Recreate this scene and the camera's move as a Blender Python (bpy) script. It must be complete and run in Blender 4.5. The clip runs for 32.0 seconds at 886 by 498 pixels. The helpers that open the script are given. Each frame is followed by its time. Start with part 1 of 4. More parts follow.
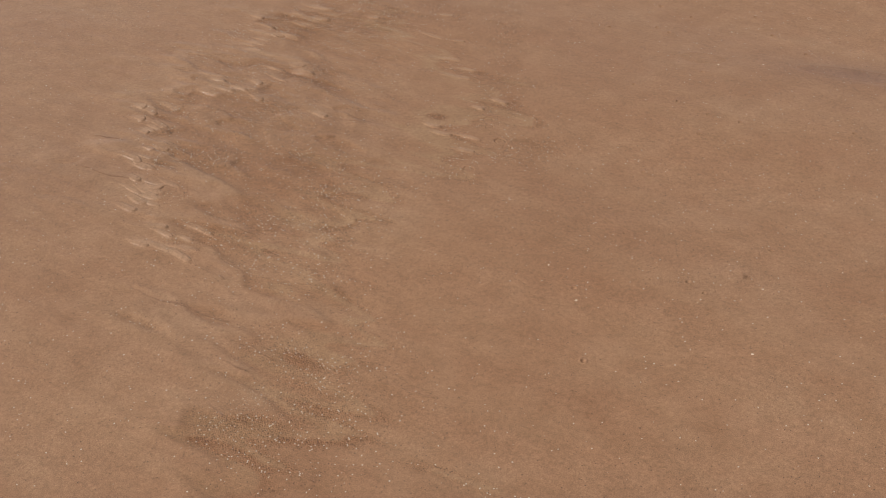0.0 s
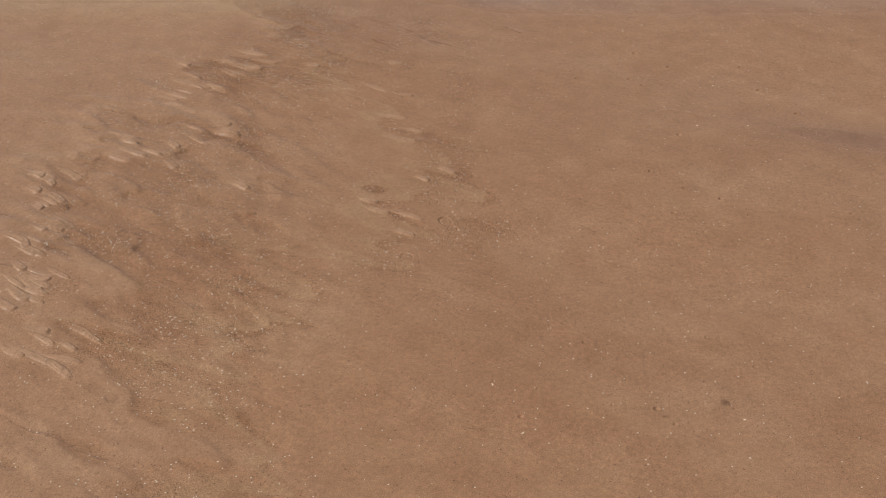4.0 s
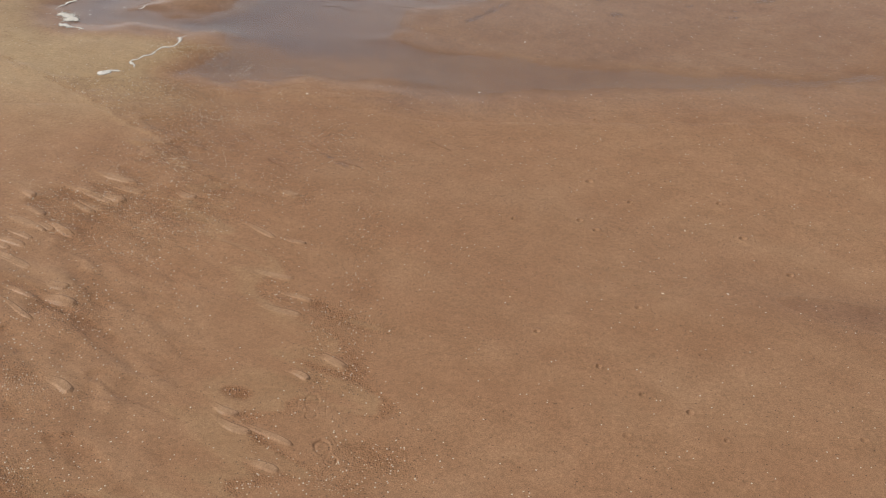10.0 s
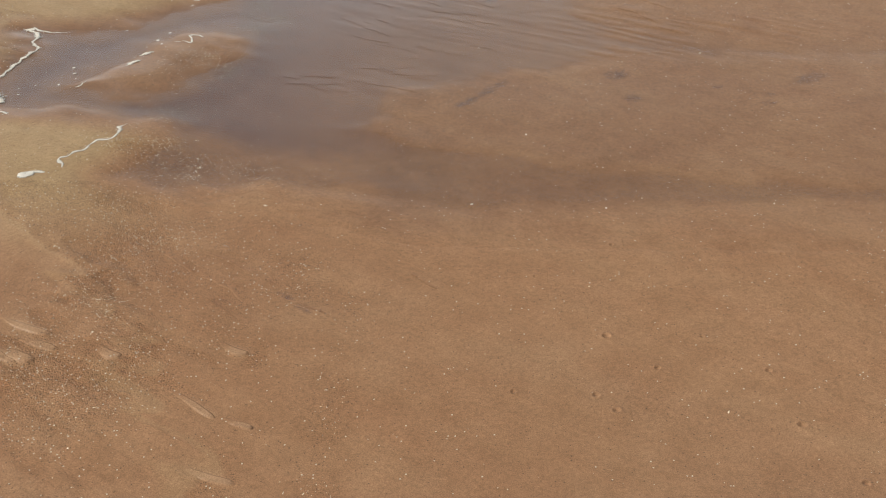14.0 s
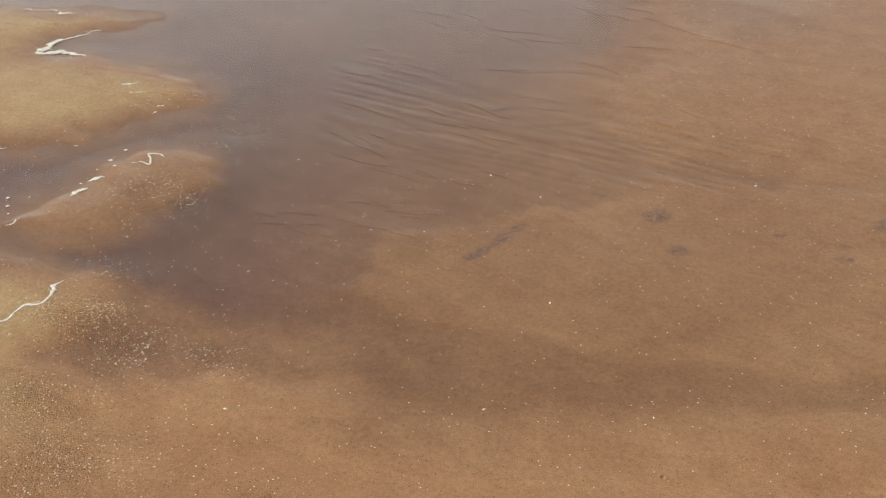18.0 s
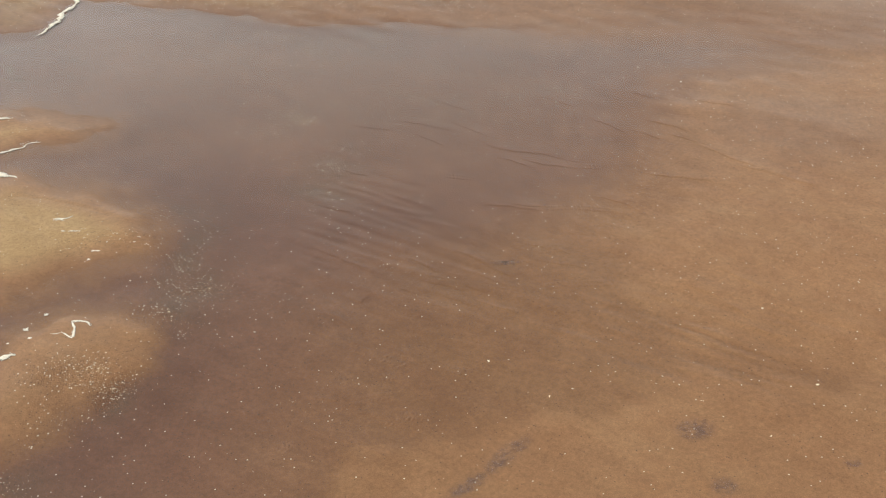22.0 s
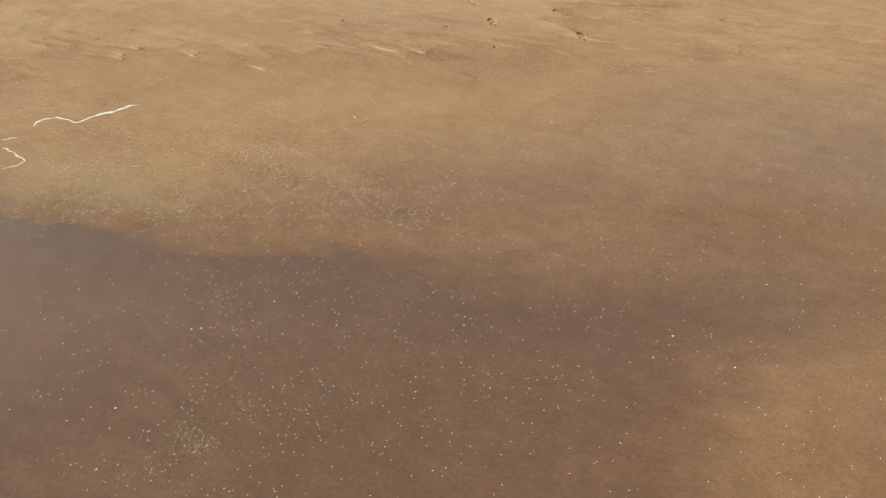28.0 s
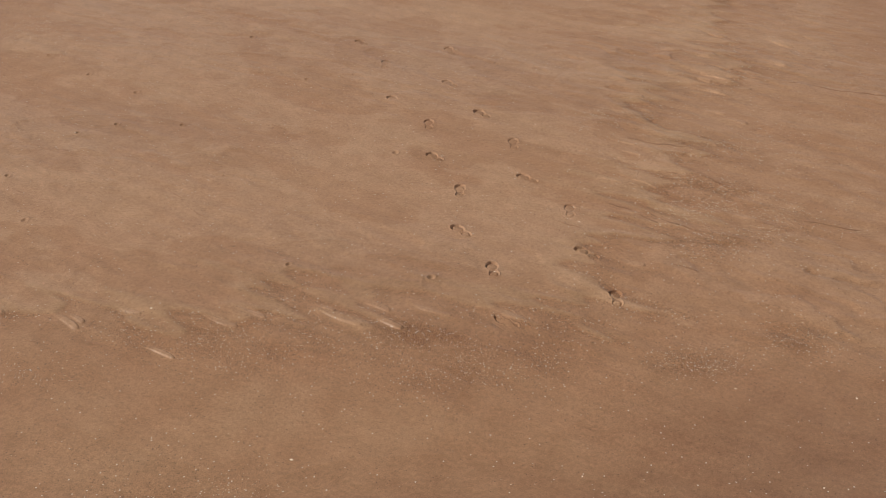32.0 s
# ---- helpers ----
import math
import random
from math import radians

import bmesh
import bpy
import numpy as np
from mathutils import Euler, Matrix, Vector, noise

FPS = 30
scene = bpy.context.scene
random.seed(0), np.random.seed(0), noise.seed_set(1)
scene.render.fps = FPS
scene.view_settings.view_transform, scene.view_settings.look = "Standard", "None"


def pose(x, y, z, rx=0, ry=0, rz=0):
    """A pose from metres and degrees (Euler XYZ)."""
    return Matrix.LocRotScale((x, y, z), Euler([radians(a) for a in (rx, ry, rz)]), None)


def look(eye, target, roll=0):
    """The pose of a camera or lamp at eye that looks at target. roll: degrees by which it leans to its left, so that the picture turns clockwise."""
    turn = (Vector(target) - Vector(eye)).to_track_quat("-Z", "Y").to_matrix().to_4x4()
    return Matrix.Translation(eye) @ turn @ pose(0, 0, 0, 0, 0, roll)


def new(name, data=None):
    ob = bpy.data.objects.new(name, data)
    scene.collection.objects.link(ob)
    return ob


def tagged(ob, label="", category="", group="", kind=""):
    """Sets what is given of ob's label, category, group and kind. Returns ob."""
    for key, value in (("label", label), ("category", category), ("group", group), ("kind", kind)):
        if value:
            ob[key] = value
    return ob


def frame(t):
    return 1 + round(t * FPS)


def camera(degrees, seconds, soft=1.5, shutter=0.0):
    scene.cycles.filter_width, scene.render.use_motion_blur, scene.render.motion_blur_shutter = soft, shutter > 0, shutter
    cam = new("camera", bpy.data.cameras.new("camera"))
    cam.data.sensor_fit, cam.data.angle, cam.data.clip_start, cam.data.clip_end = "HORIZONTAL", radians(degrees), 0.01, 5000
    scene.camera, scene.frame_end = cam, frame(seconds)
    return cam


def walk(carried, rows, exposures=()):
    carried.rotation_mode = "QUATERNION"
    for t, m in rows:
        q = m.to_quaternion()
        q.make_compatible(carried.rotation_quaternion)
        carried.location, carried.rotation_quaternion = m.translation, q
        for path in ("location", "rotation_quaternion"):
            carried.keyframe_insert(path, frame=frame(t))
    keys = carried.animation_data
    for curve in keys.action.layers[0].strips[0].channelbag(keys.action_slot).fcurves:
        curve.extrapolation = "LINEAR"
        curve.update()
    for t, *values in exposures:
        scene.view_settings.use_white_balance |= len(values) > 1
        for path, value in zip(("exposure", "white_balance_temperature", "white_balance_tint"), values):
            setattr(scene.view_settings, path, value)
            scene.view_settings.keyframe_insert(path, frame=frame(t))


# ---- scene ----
cam = camera(41.9, 32.0, soft=1.1)
PATH = [
    (0, (1.387, 1.802, 4.591), (1.254, 3.442, 3.454), -2.5),
    (0.5, (1.427, 1.954, 4.557), (1.295, 3.595, 3.422), -2.4),
    (1, (1.455, 2.13, 4.535), (1.326, 3.771, 3.399), -2.3),
    (1.5, (1.493, 2.298, 4.515), (1.364, 3.939, 3.38), -2.3),
    (2, (1.526, 2.481, 4.496), (1.4, 4.123, 3.361), -2.2),
    (2.5, (1.558, 2.659, 4.477), (1.434, 4.301, 3.341), -2.2),
    (3, (1.612, 2.844, 4.457), (1.488, 4.487, 3.323), -2.2),
    (3.5, (1.655, 3.023, 4.448), (1.533, 4.664, 3.312), -2.2),
    (5.5, (1.817, 3.792, 4.434), (1.715, 5.429, 3.29), -1.9),
    (6, (1.92, 4.013, 4.383), (1.808, 5.653, 3.244), -2.1),
    (6.5, (1.991, 4.203, 4.328), (1.874, 5.849, 3.198), -2.1),
    (7, (2.042, 4.43, 4.318), (1.925, 6.076, 3.187), -2.2),
    (7.5, (2.052, 4.615, 4.307), (1.939, 6.262, 3.178), -2.1),
    (8, (2.083, 4.813, 4.303), (1.969, 6.459, 3.174), -2.1),
    (8.5, (2.112, 5.001, 4.295), (1.998, 6.647, 3.165), -2.2),
    (9, (2.151, 5.194, 4.282), (2.036, 6.84, 3.152), -2.2),
    (9.5, (2.175, 5.373, 4.281), (2.061, 7.017, 3.148), -2.2),
    (10, (2.184, 5.553, 4.257), (2.074, 7.2, 3.128), -2.0),
    (10.5, (2.204, 5.742, 4.252), (2.094, 7.387, 3.121), -2.1),
    (11, (2.208, 5.948, 4.248), (2.101, 7.592, 3.115), -2.1),
    (11.5, (2.206, 6.149, 4.243), (2.101, 7.793, 3.109), -2.0),
    (12, (2.196, 6.367, 4.212), (2.095, 8.014, 3.083), -1.8),
    (12.5, (2.203, 6.601, 4.212), (2.101, 8.247, 3.08), -1.9),
    (13, (2.204, 6.862, 4.206), (2.101, 8.506, 3.073), -1.9),
    (13.5, (2.207, 7.12, 4.18), (2.1, 8.766, 3.048), -2.0),
    (14, (2.173, 7.392, 4.189), (2.069, 9.037, 3.056), -1.9),
    (14.5, (2.153, 7.653, 4.184), (2.049, 9.298, 3.052), -1.9),
    (16.5, (2.103, 8.647, 4.164), (1.997, 10.297, 3.039), -1.6),
    (17, (2.1, 8.883, 4.181), (1.992, 10.535, 3.059), -1.7),
    (17.5, (2.083, 9.096, 4.184), (1.976, 10.751, 3.066), -1.7),
    (18, (2.062, 9.318, 4.192), (1.956, 10.976, 3.077), -1.6),
    (18.5, (2.036, 9.542, 4.191), (1.933, 11.202, 3.079), -1.4),
    (19, (2.004, 9.783, 4.196), (1.904, 11.444, 3.086), -1.2),
    (19.5, (2.026, 10.035, 4.223), (1.919, 11.693, 3.109), -1.3),
    (20, (2.014, 10.277, 4.209), (1.908, 11.94, 3.103), -1.1),
    (20.5, (1.998, 10.503, 4.217), (1.896, 12.169, 3.116), -0.9),
    (21, (2.029, 10.764, 4.24), (1.919, 12.429, 3.138), -1.0),
    (21.5, (2.082, 10.995, 4.229), (1.959, 12.663, 3.132), -1.2),
    (22, (2.111, 11.23, 4.224), (1.984, 12.901, 3.131), -1.3),
    (22.5, (2.13, 11.405, 4.22), (2.002, 13.079, 3.134), -1.1),
    (23, (2.17, 11.582, 4.219), (2.038, 13.258, 3.136), -1.3),
    (23.5, (2.184, 11.726, 4.217), (2.052, 13.404, 3.137), -1.2),
    (24, (2.233, 11.904, 4.221), (2.093, 13.583, 3.144), -1.4),
    (26.5, (2.272, 13.591, 4.385), (2.126, 15.255, 3.285), -1.8),
    (27, (2.246, 14.002, 4.393), (2.103, 15.668, 3.297), -1.8),
    (27.5, (2.212, 14.379, 4.434), (2.074, 16.046, 3.337), -1.8),
    (28, (2.2, 14.813, 4.438), (2.061, 16.484, 3.348), -1.8),
    (28.5, (2.177, 15.237, 4.438), (2.037, 16.913, 3.355), -1.7),
    (29, (2.164, 15.704, 4.443), (2.023, 17.384, 3.367), -1.7),
    (29.5, (2.138, 16.158, 4.446), (2.0, 17.843, 3.377), -1.6),
    (30, (2.163, 16.676, 4.448), (2.018, 18.365, 3.386), -1.7),
    (30.5, (2.117, 17.134, 4.461), (1.98, 18.828, 3.406), -1.4),
    (31, (2.076, 17.619, 4.485), (1.945, 19.318, 3.437), -1.3),
    (31.5, (2.053, 18.056, 4.52), (1.925, 19.758, 3.478), -1.2),
    (32, (2.027, 18.555, 4.496), (1.901, 20.267, 3.469), -1.3),
]
walk(cam, [(t, look(eye, target, roll)) for t, eye, target, roll in PATH], [(0, -0.06, 6250, 8), (9, -0.06, 6300, 6), (13, -0.01, 6450, 2), (19, 0.25, 6650, 0), (24, 0.42, 6750, -5), (28, 0.41, 6650, -13), (30, 0.10, 6850, -1), (32, -0.10, 6550, 9)])

# ---- sky, sun and exposure ----
world = bpy.data.worlds.new("sky")
scene.world = world
world.use_nodes = True
wt = world.node_tree
sky = wt.nodes.new("ShaderNodeTexSky")
sky.sky_type = "NISHITA"
sky.sun_disc = False
sky.sun_elevation = radians(40)
sky.sun_rotation = radians(-89)
sky.air_density, sky.dust_density, sky.ozone_density = 1.2, 3.0, 0.6
# sea haze: the sky pales towards the horizon
way = wt.nodes.new("ShaderNodeTexCoord")
split = wt.nodes.new("ShaderNodeSeparateXYZ")
wt.links.new(way.outputs["Generated"], split.inputs[0])
low = wt.nodes.new("ShaderNodeMapRange")
low.inputs["From Min"].default_value, low.inputs["From Max"].default_value = 0.0, 0.68
low.inputs["To Min"].default_value, low.inputs["To Max"].default_value = 0.85, 0.0
low.interpolation_type = "SMOOTHSTEP"
wt.links.new(split.outputs["Z"], low.inputs["Value"])
haze = wt.nodes.new("ShaderNodeMix")
haze.data_type = "RGBA"
haze.inputs[7].default_value = (33.6, 31.6, 32.4, 1)
wt.links.new(low.outputs[0], haze.inputs[0])
wt.links.new(sky.outputs[0], haze.inputs[6])
wt.links.new(haze.outputs[2], wt.nodes["Background"].inputs[0])
wt.nodes["Background"].inputs[1].default_value = 0.049
sun = new("sun", bpy.data.lights.new("sun", "SUN"))
sun.data.energy = 3.2
sun.data.angle = radians(4)
sun.data.color = (1.0, 0.94, 0.86)
sun.matrix_world = look((-7.0, 0.1, 5.8), (0, 0, 0))


# ---- materials ----
def material(name):
    m = bpy.data.materials.new(name)
    m.use_nodes = True
    return m, m.node_tree, m.node_tree.nodes["Principled BSDF"]


def node(tree, kind, **values):
    n = tree.nodes.new(kind)
    for key, value in values.items():
        n.inputs[key.replace("_", " ")].default_value = value
    return n


def math_node(tree, operation, a, b=None, clamp=False):
    n = tree.nodes.new("ShaderNodeMath")
    n.operation, n.use_clamp = operation, clamp
    for slot, v in ((0, a), (1, b)):
        if isinstance(v, (int, float)):
            n.inputs[slot].default_value = v
        elif v is not None:
            tree.links.new(v, n.inputs[slot])
    return n.outputs[0]


def mix_colour(tree, fac, a, b, blend="MIX"):
    n = tree.nodes.new("ShaderNodeMix")
    n.data_type, n.blend_type = "RGBA", blend
    for slot, v in ((0, fac), (6, a), (7, b)):
        if isinstance(v, (int, float)):
            n.inputs[slot].default_value = v
        elif isinstance(v, tuple):
            n.inputs[slot].default_value = (*v, 1)
        else:
            tree.links.new(v, n.inputs[slot])
    return n.outputs[2]


def ramp(tree, source, *stops):
    n = tree.nodes.new("ShaderNodeValToRGB")
    e = n.color_ramp.elements
    while len(e) < len(stops):
        e.new(0.5)
    for el, (p, c) in zip(e, stops):
        el.position, el.color = p, (*c, 1)
    tree.links.new(source, n.inputs[0])
    return n.outputs[0]


def noise_node(tree, coords, scale, detail=4.0, rough=0.55):
    n = node(tree, "ShaderNodeTexNoise", Scale=scale, Detail=detail, Roughness=rough)
    tree.links.new(coords, n.inputs["Vector"])
    return n.outputs[0]


def attribute(tree, name):
    n = tree.nodes.new("ShaderNodeAttribute")
    n.attribute_name = name
    return n.outputs["Fac"]


def make_sand():
    m, t, p = material("beach_sand")
    geo = t.nodes.new("ShaderNodeNewGeometry").outputs["Position"]
    turn = t.nodes.new("ShaderNodeMapping")
    turn.vector_type = "TEXTURE"
    turn.inputs["Rotation"].default_value = (0, 0, radians(-33))
    turn.inputs["Scale"].default_value = (4.0, 1.0, 1.0)
    t.links.new(geo, turn.inputs["Vector"])
    flow = turn.outputs[0]
    wet, pale, coarse = attribute(t, "wet"), attribute(t, "pale"), attribute(t, "coarse")
    broad = noise_node(t, geo, 0.9, 5.0, 0.6)
    streak = noise_node(t, flow, 9.0, 6.0, 0.62)
    fine = noise_node(t, flow, 42.0, 4.0, 0.65)
    grain = noise_node(t, geo, 150.0, 3.0, 0.75)
    mottle = noise_node(t, geo, 34.0, 6.0, 0.72)
    patch = noise_node(t, geo, 5.0, 4.0, 0.6)
    dry = ramp(t, broad, (0.30, (0.338, 0.179, 0.097)), (0.55, (0.365, 0.201, 0.112)), (0.75, (0.382, 0.222, 0.128)))
    bank = ramp(t, broad, (0.30, (0.41, 0.272, 0.146)), (0.70, (0.46, 0.314, 0.174)))
    colour = mix_colour(t, pale, dry, bank)
    colour = mix_colour(t, math_node(t, "MULTIPLY", attribute(t, "fair"), 0.8), colour, (0.46, 0.285, 0.175))
    damp = ramp(t, broad, (0.3, (0.208, 0.103, 0.050)), (0.7, (0.254, 0.130, 0.065)))
    colour = mix_colour(t, math_node(t, "MULTIPLY", wet, 0.85), colour, damp)
    soaked = ramp(t, broad, (0.3, (0.136, 0.066, 0.047)), (0.7, (0.174, 0.086, 0.062)))
    colour = mix_colour(t, math_node(t, "MULTIPLY", attribute(t, "soak"), 0.85), colour, soaked)
    colour = mix_colour(t, 1.0, colour, ramp(t, streak, (0.30, (0.94, 0.935, 0.93)), (0.52, (1, 1, 1)), (0.72, (1.04, 1.035, 1.03))), "MULTIPLY")
    colour = mix_colour(t, 1.0, colour, ramp(t, fine, (0.30, (0.965, 0.965, 0.965)), (0.7, (1.03, 1.03, 1.03))), "MULTIPLY")
    colour = mix_colour(t, 0.9, colour, ramp(t, mottle, (0.30, (0.78, 0.78, 0.78)), (0.7, (1.18, 1.18, 1.18))), "MULTIPLY")
    speckle = math_node(t, "SUBTRACT", math_node(t, "ADD", math_node(t, "MULTIPLY", coarse, 0.5), 0.6), math_node(t, "MULTIPLY", wet, 0.28), True)
    colour = mix_colour(t, speckle, colour, ramp(t, grain, (0.28, (0.40, 0.39, 0.37)), (0.72, (1.6, 1.6, 1.6))), "MULTIPLY")
    colour = mix_colour(t, 0.7, colour, ramp(t, patch, (0.32, (0.89, 0.865, 0.845)), (0.68, (1.08, 1.09, 1.10))), "MULTIPLY")
    colour = mix_colour(t, coarse, colour, mix_colour(t, 1.0, colour, (0.87, 0.81, 0.75), "MULTIPLY"))
    # rusty blotches, and a green-grey bloom on the drowned beds
    rust = noise_node(t, flow, 3.2, 5.0, 0.65)
    colour = mix_colour(t, 0.8, colour, ramp(t, rust, (0.40, (1.01, 1.025, 1.015)), (0.60, (0.98, 0.965, 0.955))), "MULTIPLY")
    colour = mix_colour(t, math_node(t, "MULTIPLY", coarse, math_node(t, "SUBTRACT", attribute(t, "soak"), 0.5), True), colour, (0.175, 0.140, 0.092))
    # crushed shell and dark grit in the coarse beds
    grit = t.nodes.new("ShaderNodeTexVoronoi")
    grit.inputs["Scale"].default_value = 95.0
    t.links.new(geo, grit.inputs["Vector"])
    split = t.nodes.new("ShaderNodeSeparateColor")
    t.links.new(grit.outputs["Color"], split.inputs[0])
    amount = math_node(t, "ADD", math_node(t, "MULTIPLY", coarse, 0.80), 0.05, True)
    dark = math_node(t, "LESS_THAN", split.outputs[0], math_node(t, "MULTIPLY", amount, 0.32))
    light = math_node(t, "GREATER_THAN", split.outputs[1], math_node(t, "SUBTRACT", 1.0, math_node(t, "MULTIPLY", amount, 0.10)))
    near = math_node(t, "LESS_THAN", grit.outputs["Distance"], 0.42)
    colour = mix_colour(t, math_node(t, "MULTIPLY", dark, math_node(t, "MULTIPLY", near, 0.65)), colour, (0.075, 0.05, 0.038))
    colour = mix_colour(t, math_node(t, "MULTIPLY", light, near), colour, (0.66, 0.58, 0.47))
    t.links.new(colour, p.inputs["Base Color"])
    rough = math_node(t, "SUBTRACT", 0.86, math_node(t, "MULTIPLY", wet, 0.26))
    rough = math_node(t, "ADD", rough, math_node(t, "MULTIPLY", math_node(t, "SUBTRACT", mottle, 0.5), 0.25), True)
    t.links.new(rough, p.inputs["Roughness"])
    p.inputs["Specular IOR Level"].default_value = 0.18
    film = math_node(t, "MAXIMUM", math_node(t, "MULTIPLY", pale, 0.35), wet)
    t.links.new(math_node(t, "ADD", math_node(t, "ADD", math_node(t, "MULTIPLY", film, 0.70), math_node(t, "MULTIPLY", attribute(t, "soak"), 0.30)), 0.06, True), p.inputs["Coat Weight"])
    t.links.new(math_node(t, "SUBTRACT", 0.30, math_node(t, "MULTIPLY", film, 0.15)), p.inputs["Coat Roughness"])
    p.inputs["Coat IOR"].default_value = 1.52
    relief = math_node(t, "ADD", math_node(t, "MULTIPLY", grain, 0.0016), math_node(t, "MULTIPLY", mottle, 0.004))
    relief = math_node(t, "ADD", relief, math_node(t, "MULTIPLY", streak, 0.0018))
    crumbs = math_node(t, "MULTIPLY", math_node(t, "MULTIPLY", grit.outputs["Distance"], -0.007), coarse)
    relief = math_node(t, "ADD", relief, crumbs)
    b = t.nodes.new("ShaderNodeBump")
    b.inputs["Distance"].default_value = 1.0
    b.inputs["Strength"].default_value = 0.8
    t.links.new(relief, b.inputs["Height"])
    t.links.new(b.outputs[0], p.inputs["Normal"])
    c = t.nodes.new("ShaderNodeBump")
    c.inputs["Distance"].default_value = 1.0
    t.links.new(math_node(t, "SUBTRACT", 0.20, math_node(t, "MULTIPLY", attribute(t, "soak"), 0.17)), c.inputs["Strength"])
    t.links.new(relief, c.inputs["Height"])
    t.links.new(c.outputs[0], p.inputs["Coat Normal"])
    return m


def make_water():
    m, t, p = material("shallow_water")
    t.nodes.remove(p)
    geo = t.nodes.new("ShaderNodeNewGeometry").outputs["Position"]
    turn = t.nodes.new("ShaderNodeMapping")
    turn.vector_type = "TEXTURE"
    turn.inputs["Rotation"].default_value = (0, 0, radians(-20))
    turn.inputs["Scale"].default_value = (3.5, 1.0, 1.0)
    t.links.new(geo, turn.inputs["Vector"])
    wave = math_node(t, "ADD", math_node(t, "MULTIPLY", noise_node(t, turn.outputs[0], 5.0, 1.0), 0.002), math_node(t, "MULTIPLY", noise_node(t, geo, 2.0, 1.0), 0.008))
    b = t.nodes.new("ShaderNodeBump")
    b.inputs["Distance"].default_value = 1.0
    b.inputs["Strength"].default_value = 0.4
    t.links.new(wave, b.inputs["Height"])
    clear = t.nodes.new("ShaderNodeBsdfTransparent")
    clear.inputs[0].default_value = (0.965, 0.965, 0.97, 1)
    gloss = t.nodes.new("ShaderNodeBsdfGlossy")
    gloss.inputs["Roughness"].default_value = 0.08
    t.links.new(b.outputs[0], gloss.inputs["Normal"])
    f = t.nodes.new("ShaderNodeLayerWeight")
    f.inputs["Blend"].default_value = 0.5
    t.links.new(b.outputs[0], f.inputs["Normal"])
    sheen = math_node(t, "ADD", math_node(t, "MULTIPLY", math_node(t, "POWER", f.outputs["Facing"], 5.0), 1.25), 0.015, True)
    mix = t.nodes.new("ShaderNodeMixShader")
    t.links.new(math_node(t, "MULTIPLY", sheen, attribute(t, "depth")), mix.inputs[0])
    t.links.new(clear.outputs[0], mix.inputs[1])
    t.links.new(gloss.outputs[0], mix.inputs[2])
    t.links.new(mix.outputs[0], t.nodes["Material Output"].inputs[0])
    return m


def make_shell(name, joined):
    m, t, p = material(name)
    if joined:
        pick = t.nodes.new("ShaderNodeNewGeometry").outputs["Random Per Island"]
    else:
        pick = t.nodes.new("ShaderNodeObjectInfo").outputs["Random"]
    geo = t.nodes.new("ShaderNodeNewGeometry").outputs["Position"]
    colour = ramp(t, pick, (0.0, (0.30, 0.18, 0.10)), (0.25, (0.52, 0.36, 0.22)), (0.5, (0.78, 0.62, 0.43)), (0.8, (0.90, 0.78, 0.60)), (1.0, (0.95, 0.88, 0.75)))
    colour = mix_colour(t, 1.0, colour, ramp(t, noise_node(t, geo, 350.0), (0.3, (0.8, 0.77, 0.74)), (0.7, (1, 1, 1))), "MULTIPLY")
    t.links.new(colour, p.inputs["Base Color"])
    p.inputs["Roughness"].default_value = 0.6
    return m


def make_foam():
    m, t, p = material("sea_foam")
    geo = t.nodes.new("ShaderNodeNewGeometry").outputs["Position"]
    froth = noise_node(t, geo, 120.0, 4.0, 0.7)
    t.links.new(ramp(t, froth, (0.25, (0.64, 0.57, 0.49)), (0.6, (0.84, 0.78, 0.71))), p.inputs["Base Color"])
    p.inputs["Roughness"].default_value = 0.6
    lace = noise_node(t, geo, 70.0, 4.0, 0.7)
    holes = math_node(t, "MULTIPLY", math_node(t, "SUBTRACT", lace, 0.62), 4.0)
    t.links.new(math_node(t, "ADD", holes, math_node(t, "MULTIPLY", attribute(t, "body"), 1.9), True), p.inputs["Alpha"])
    b = t.nodes.new("ShaderNodeBump")
    b.inputs["Distance"].default_value = 0.006
    t.links.new(froth, b.inputs["Height"])
    t.links.new(b.outputs[0], p.inputs["Normal"])
    return m


def make_smear():
    m, t, p = material("violet_grey_smear")
    geo = t.nodes.new("ShaderNodeNewGeometry").outputs["Position"]
    # a broken violet-grey tint, laid thinly over the sand
    t.links.new(ramp(t, noise_node(t, geo, 60.0, 4.0, 0.7), (0.3, (0.10, 0.085, 0.105)), (0.7, (0.17, 0.15, 0.175))), p.inputs["Base Color"])
    p.inputs["Roughness"].default_value = 0.55
    p.inputs["Coat Weight"].default_value = 0.7
    p.inputs["Coat Roughness"].default_value = 0.15
    gaps = ramp(t, noise_node(t, geo, 24.0, 5.0, 0.7), (0.36, (0.0, 0.0, 0.0)), (0.60, (1.0, 1.0, 1.0)))
    t.links.new(math_node(t, "MULTIPLY", math_node(t, "MULTIPLY", attribute(t, "cover"), 0.36), gaps), p.inputs["Alpha"])
    return m


SAND, WATER, FOAM, SMEAR = make_sand(), make_water(), make_foam(), make_smear()
SHELL_ONE, SHELL_MANY = make_shell("shell", False), make_shell("shell_bits", True)

# ---- plan of the beach: a flat shore cut by a shallow pool that drains to the sea in the west ----
STEP = 0.02
X0, Y0, NX, NY = -4.8, 5.6, 571, 1341
gx = X0 + STEP * np.arange(NX)
gy = Y0 + STEP * np.arange(NY)
GX, GY = np.meshgrid(gx, gy)
rng = np.random.default_rng(7)


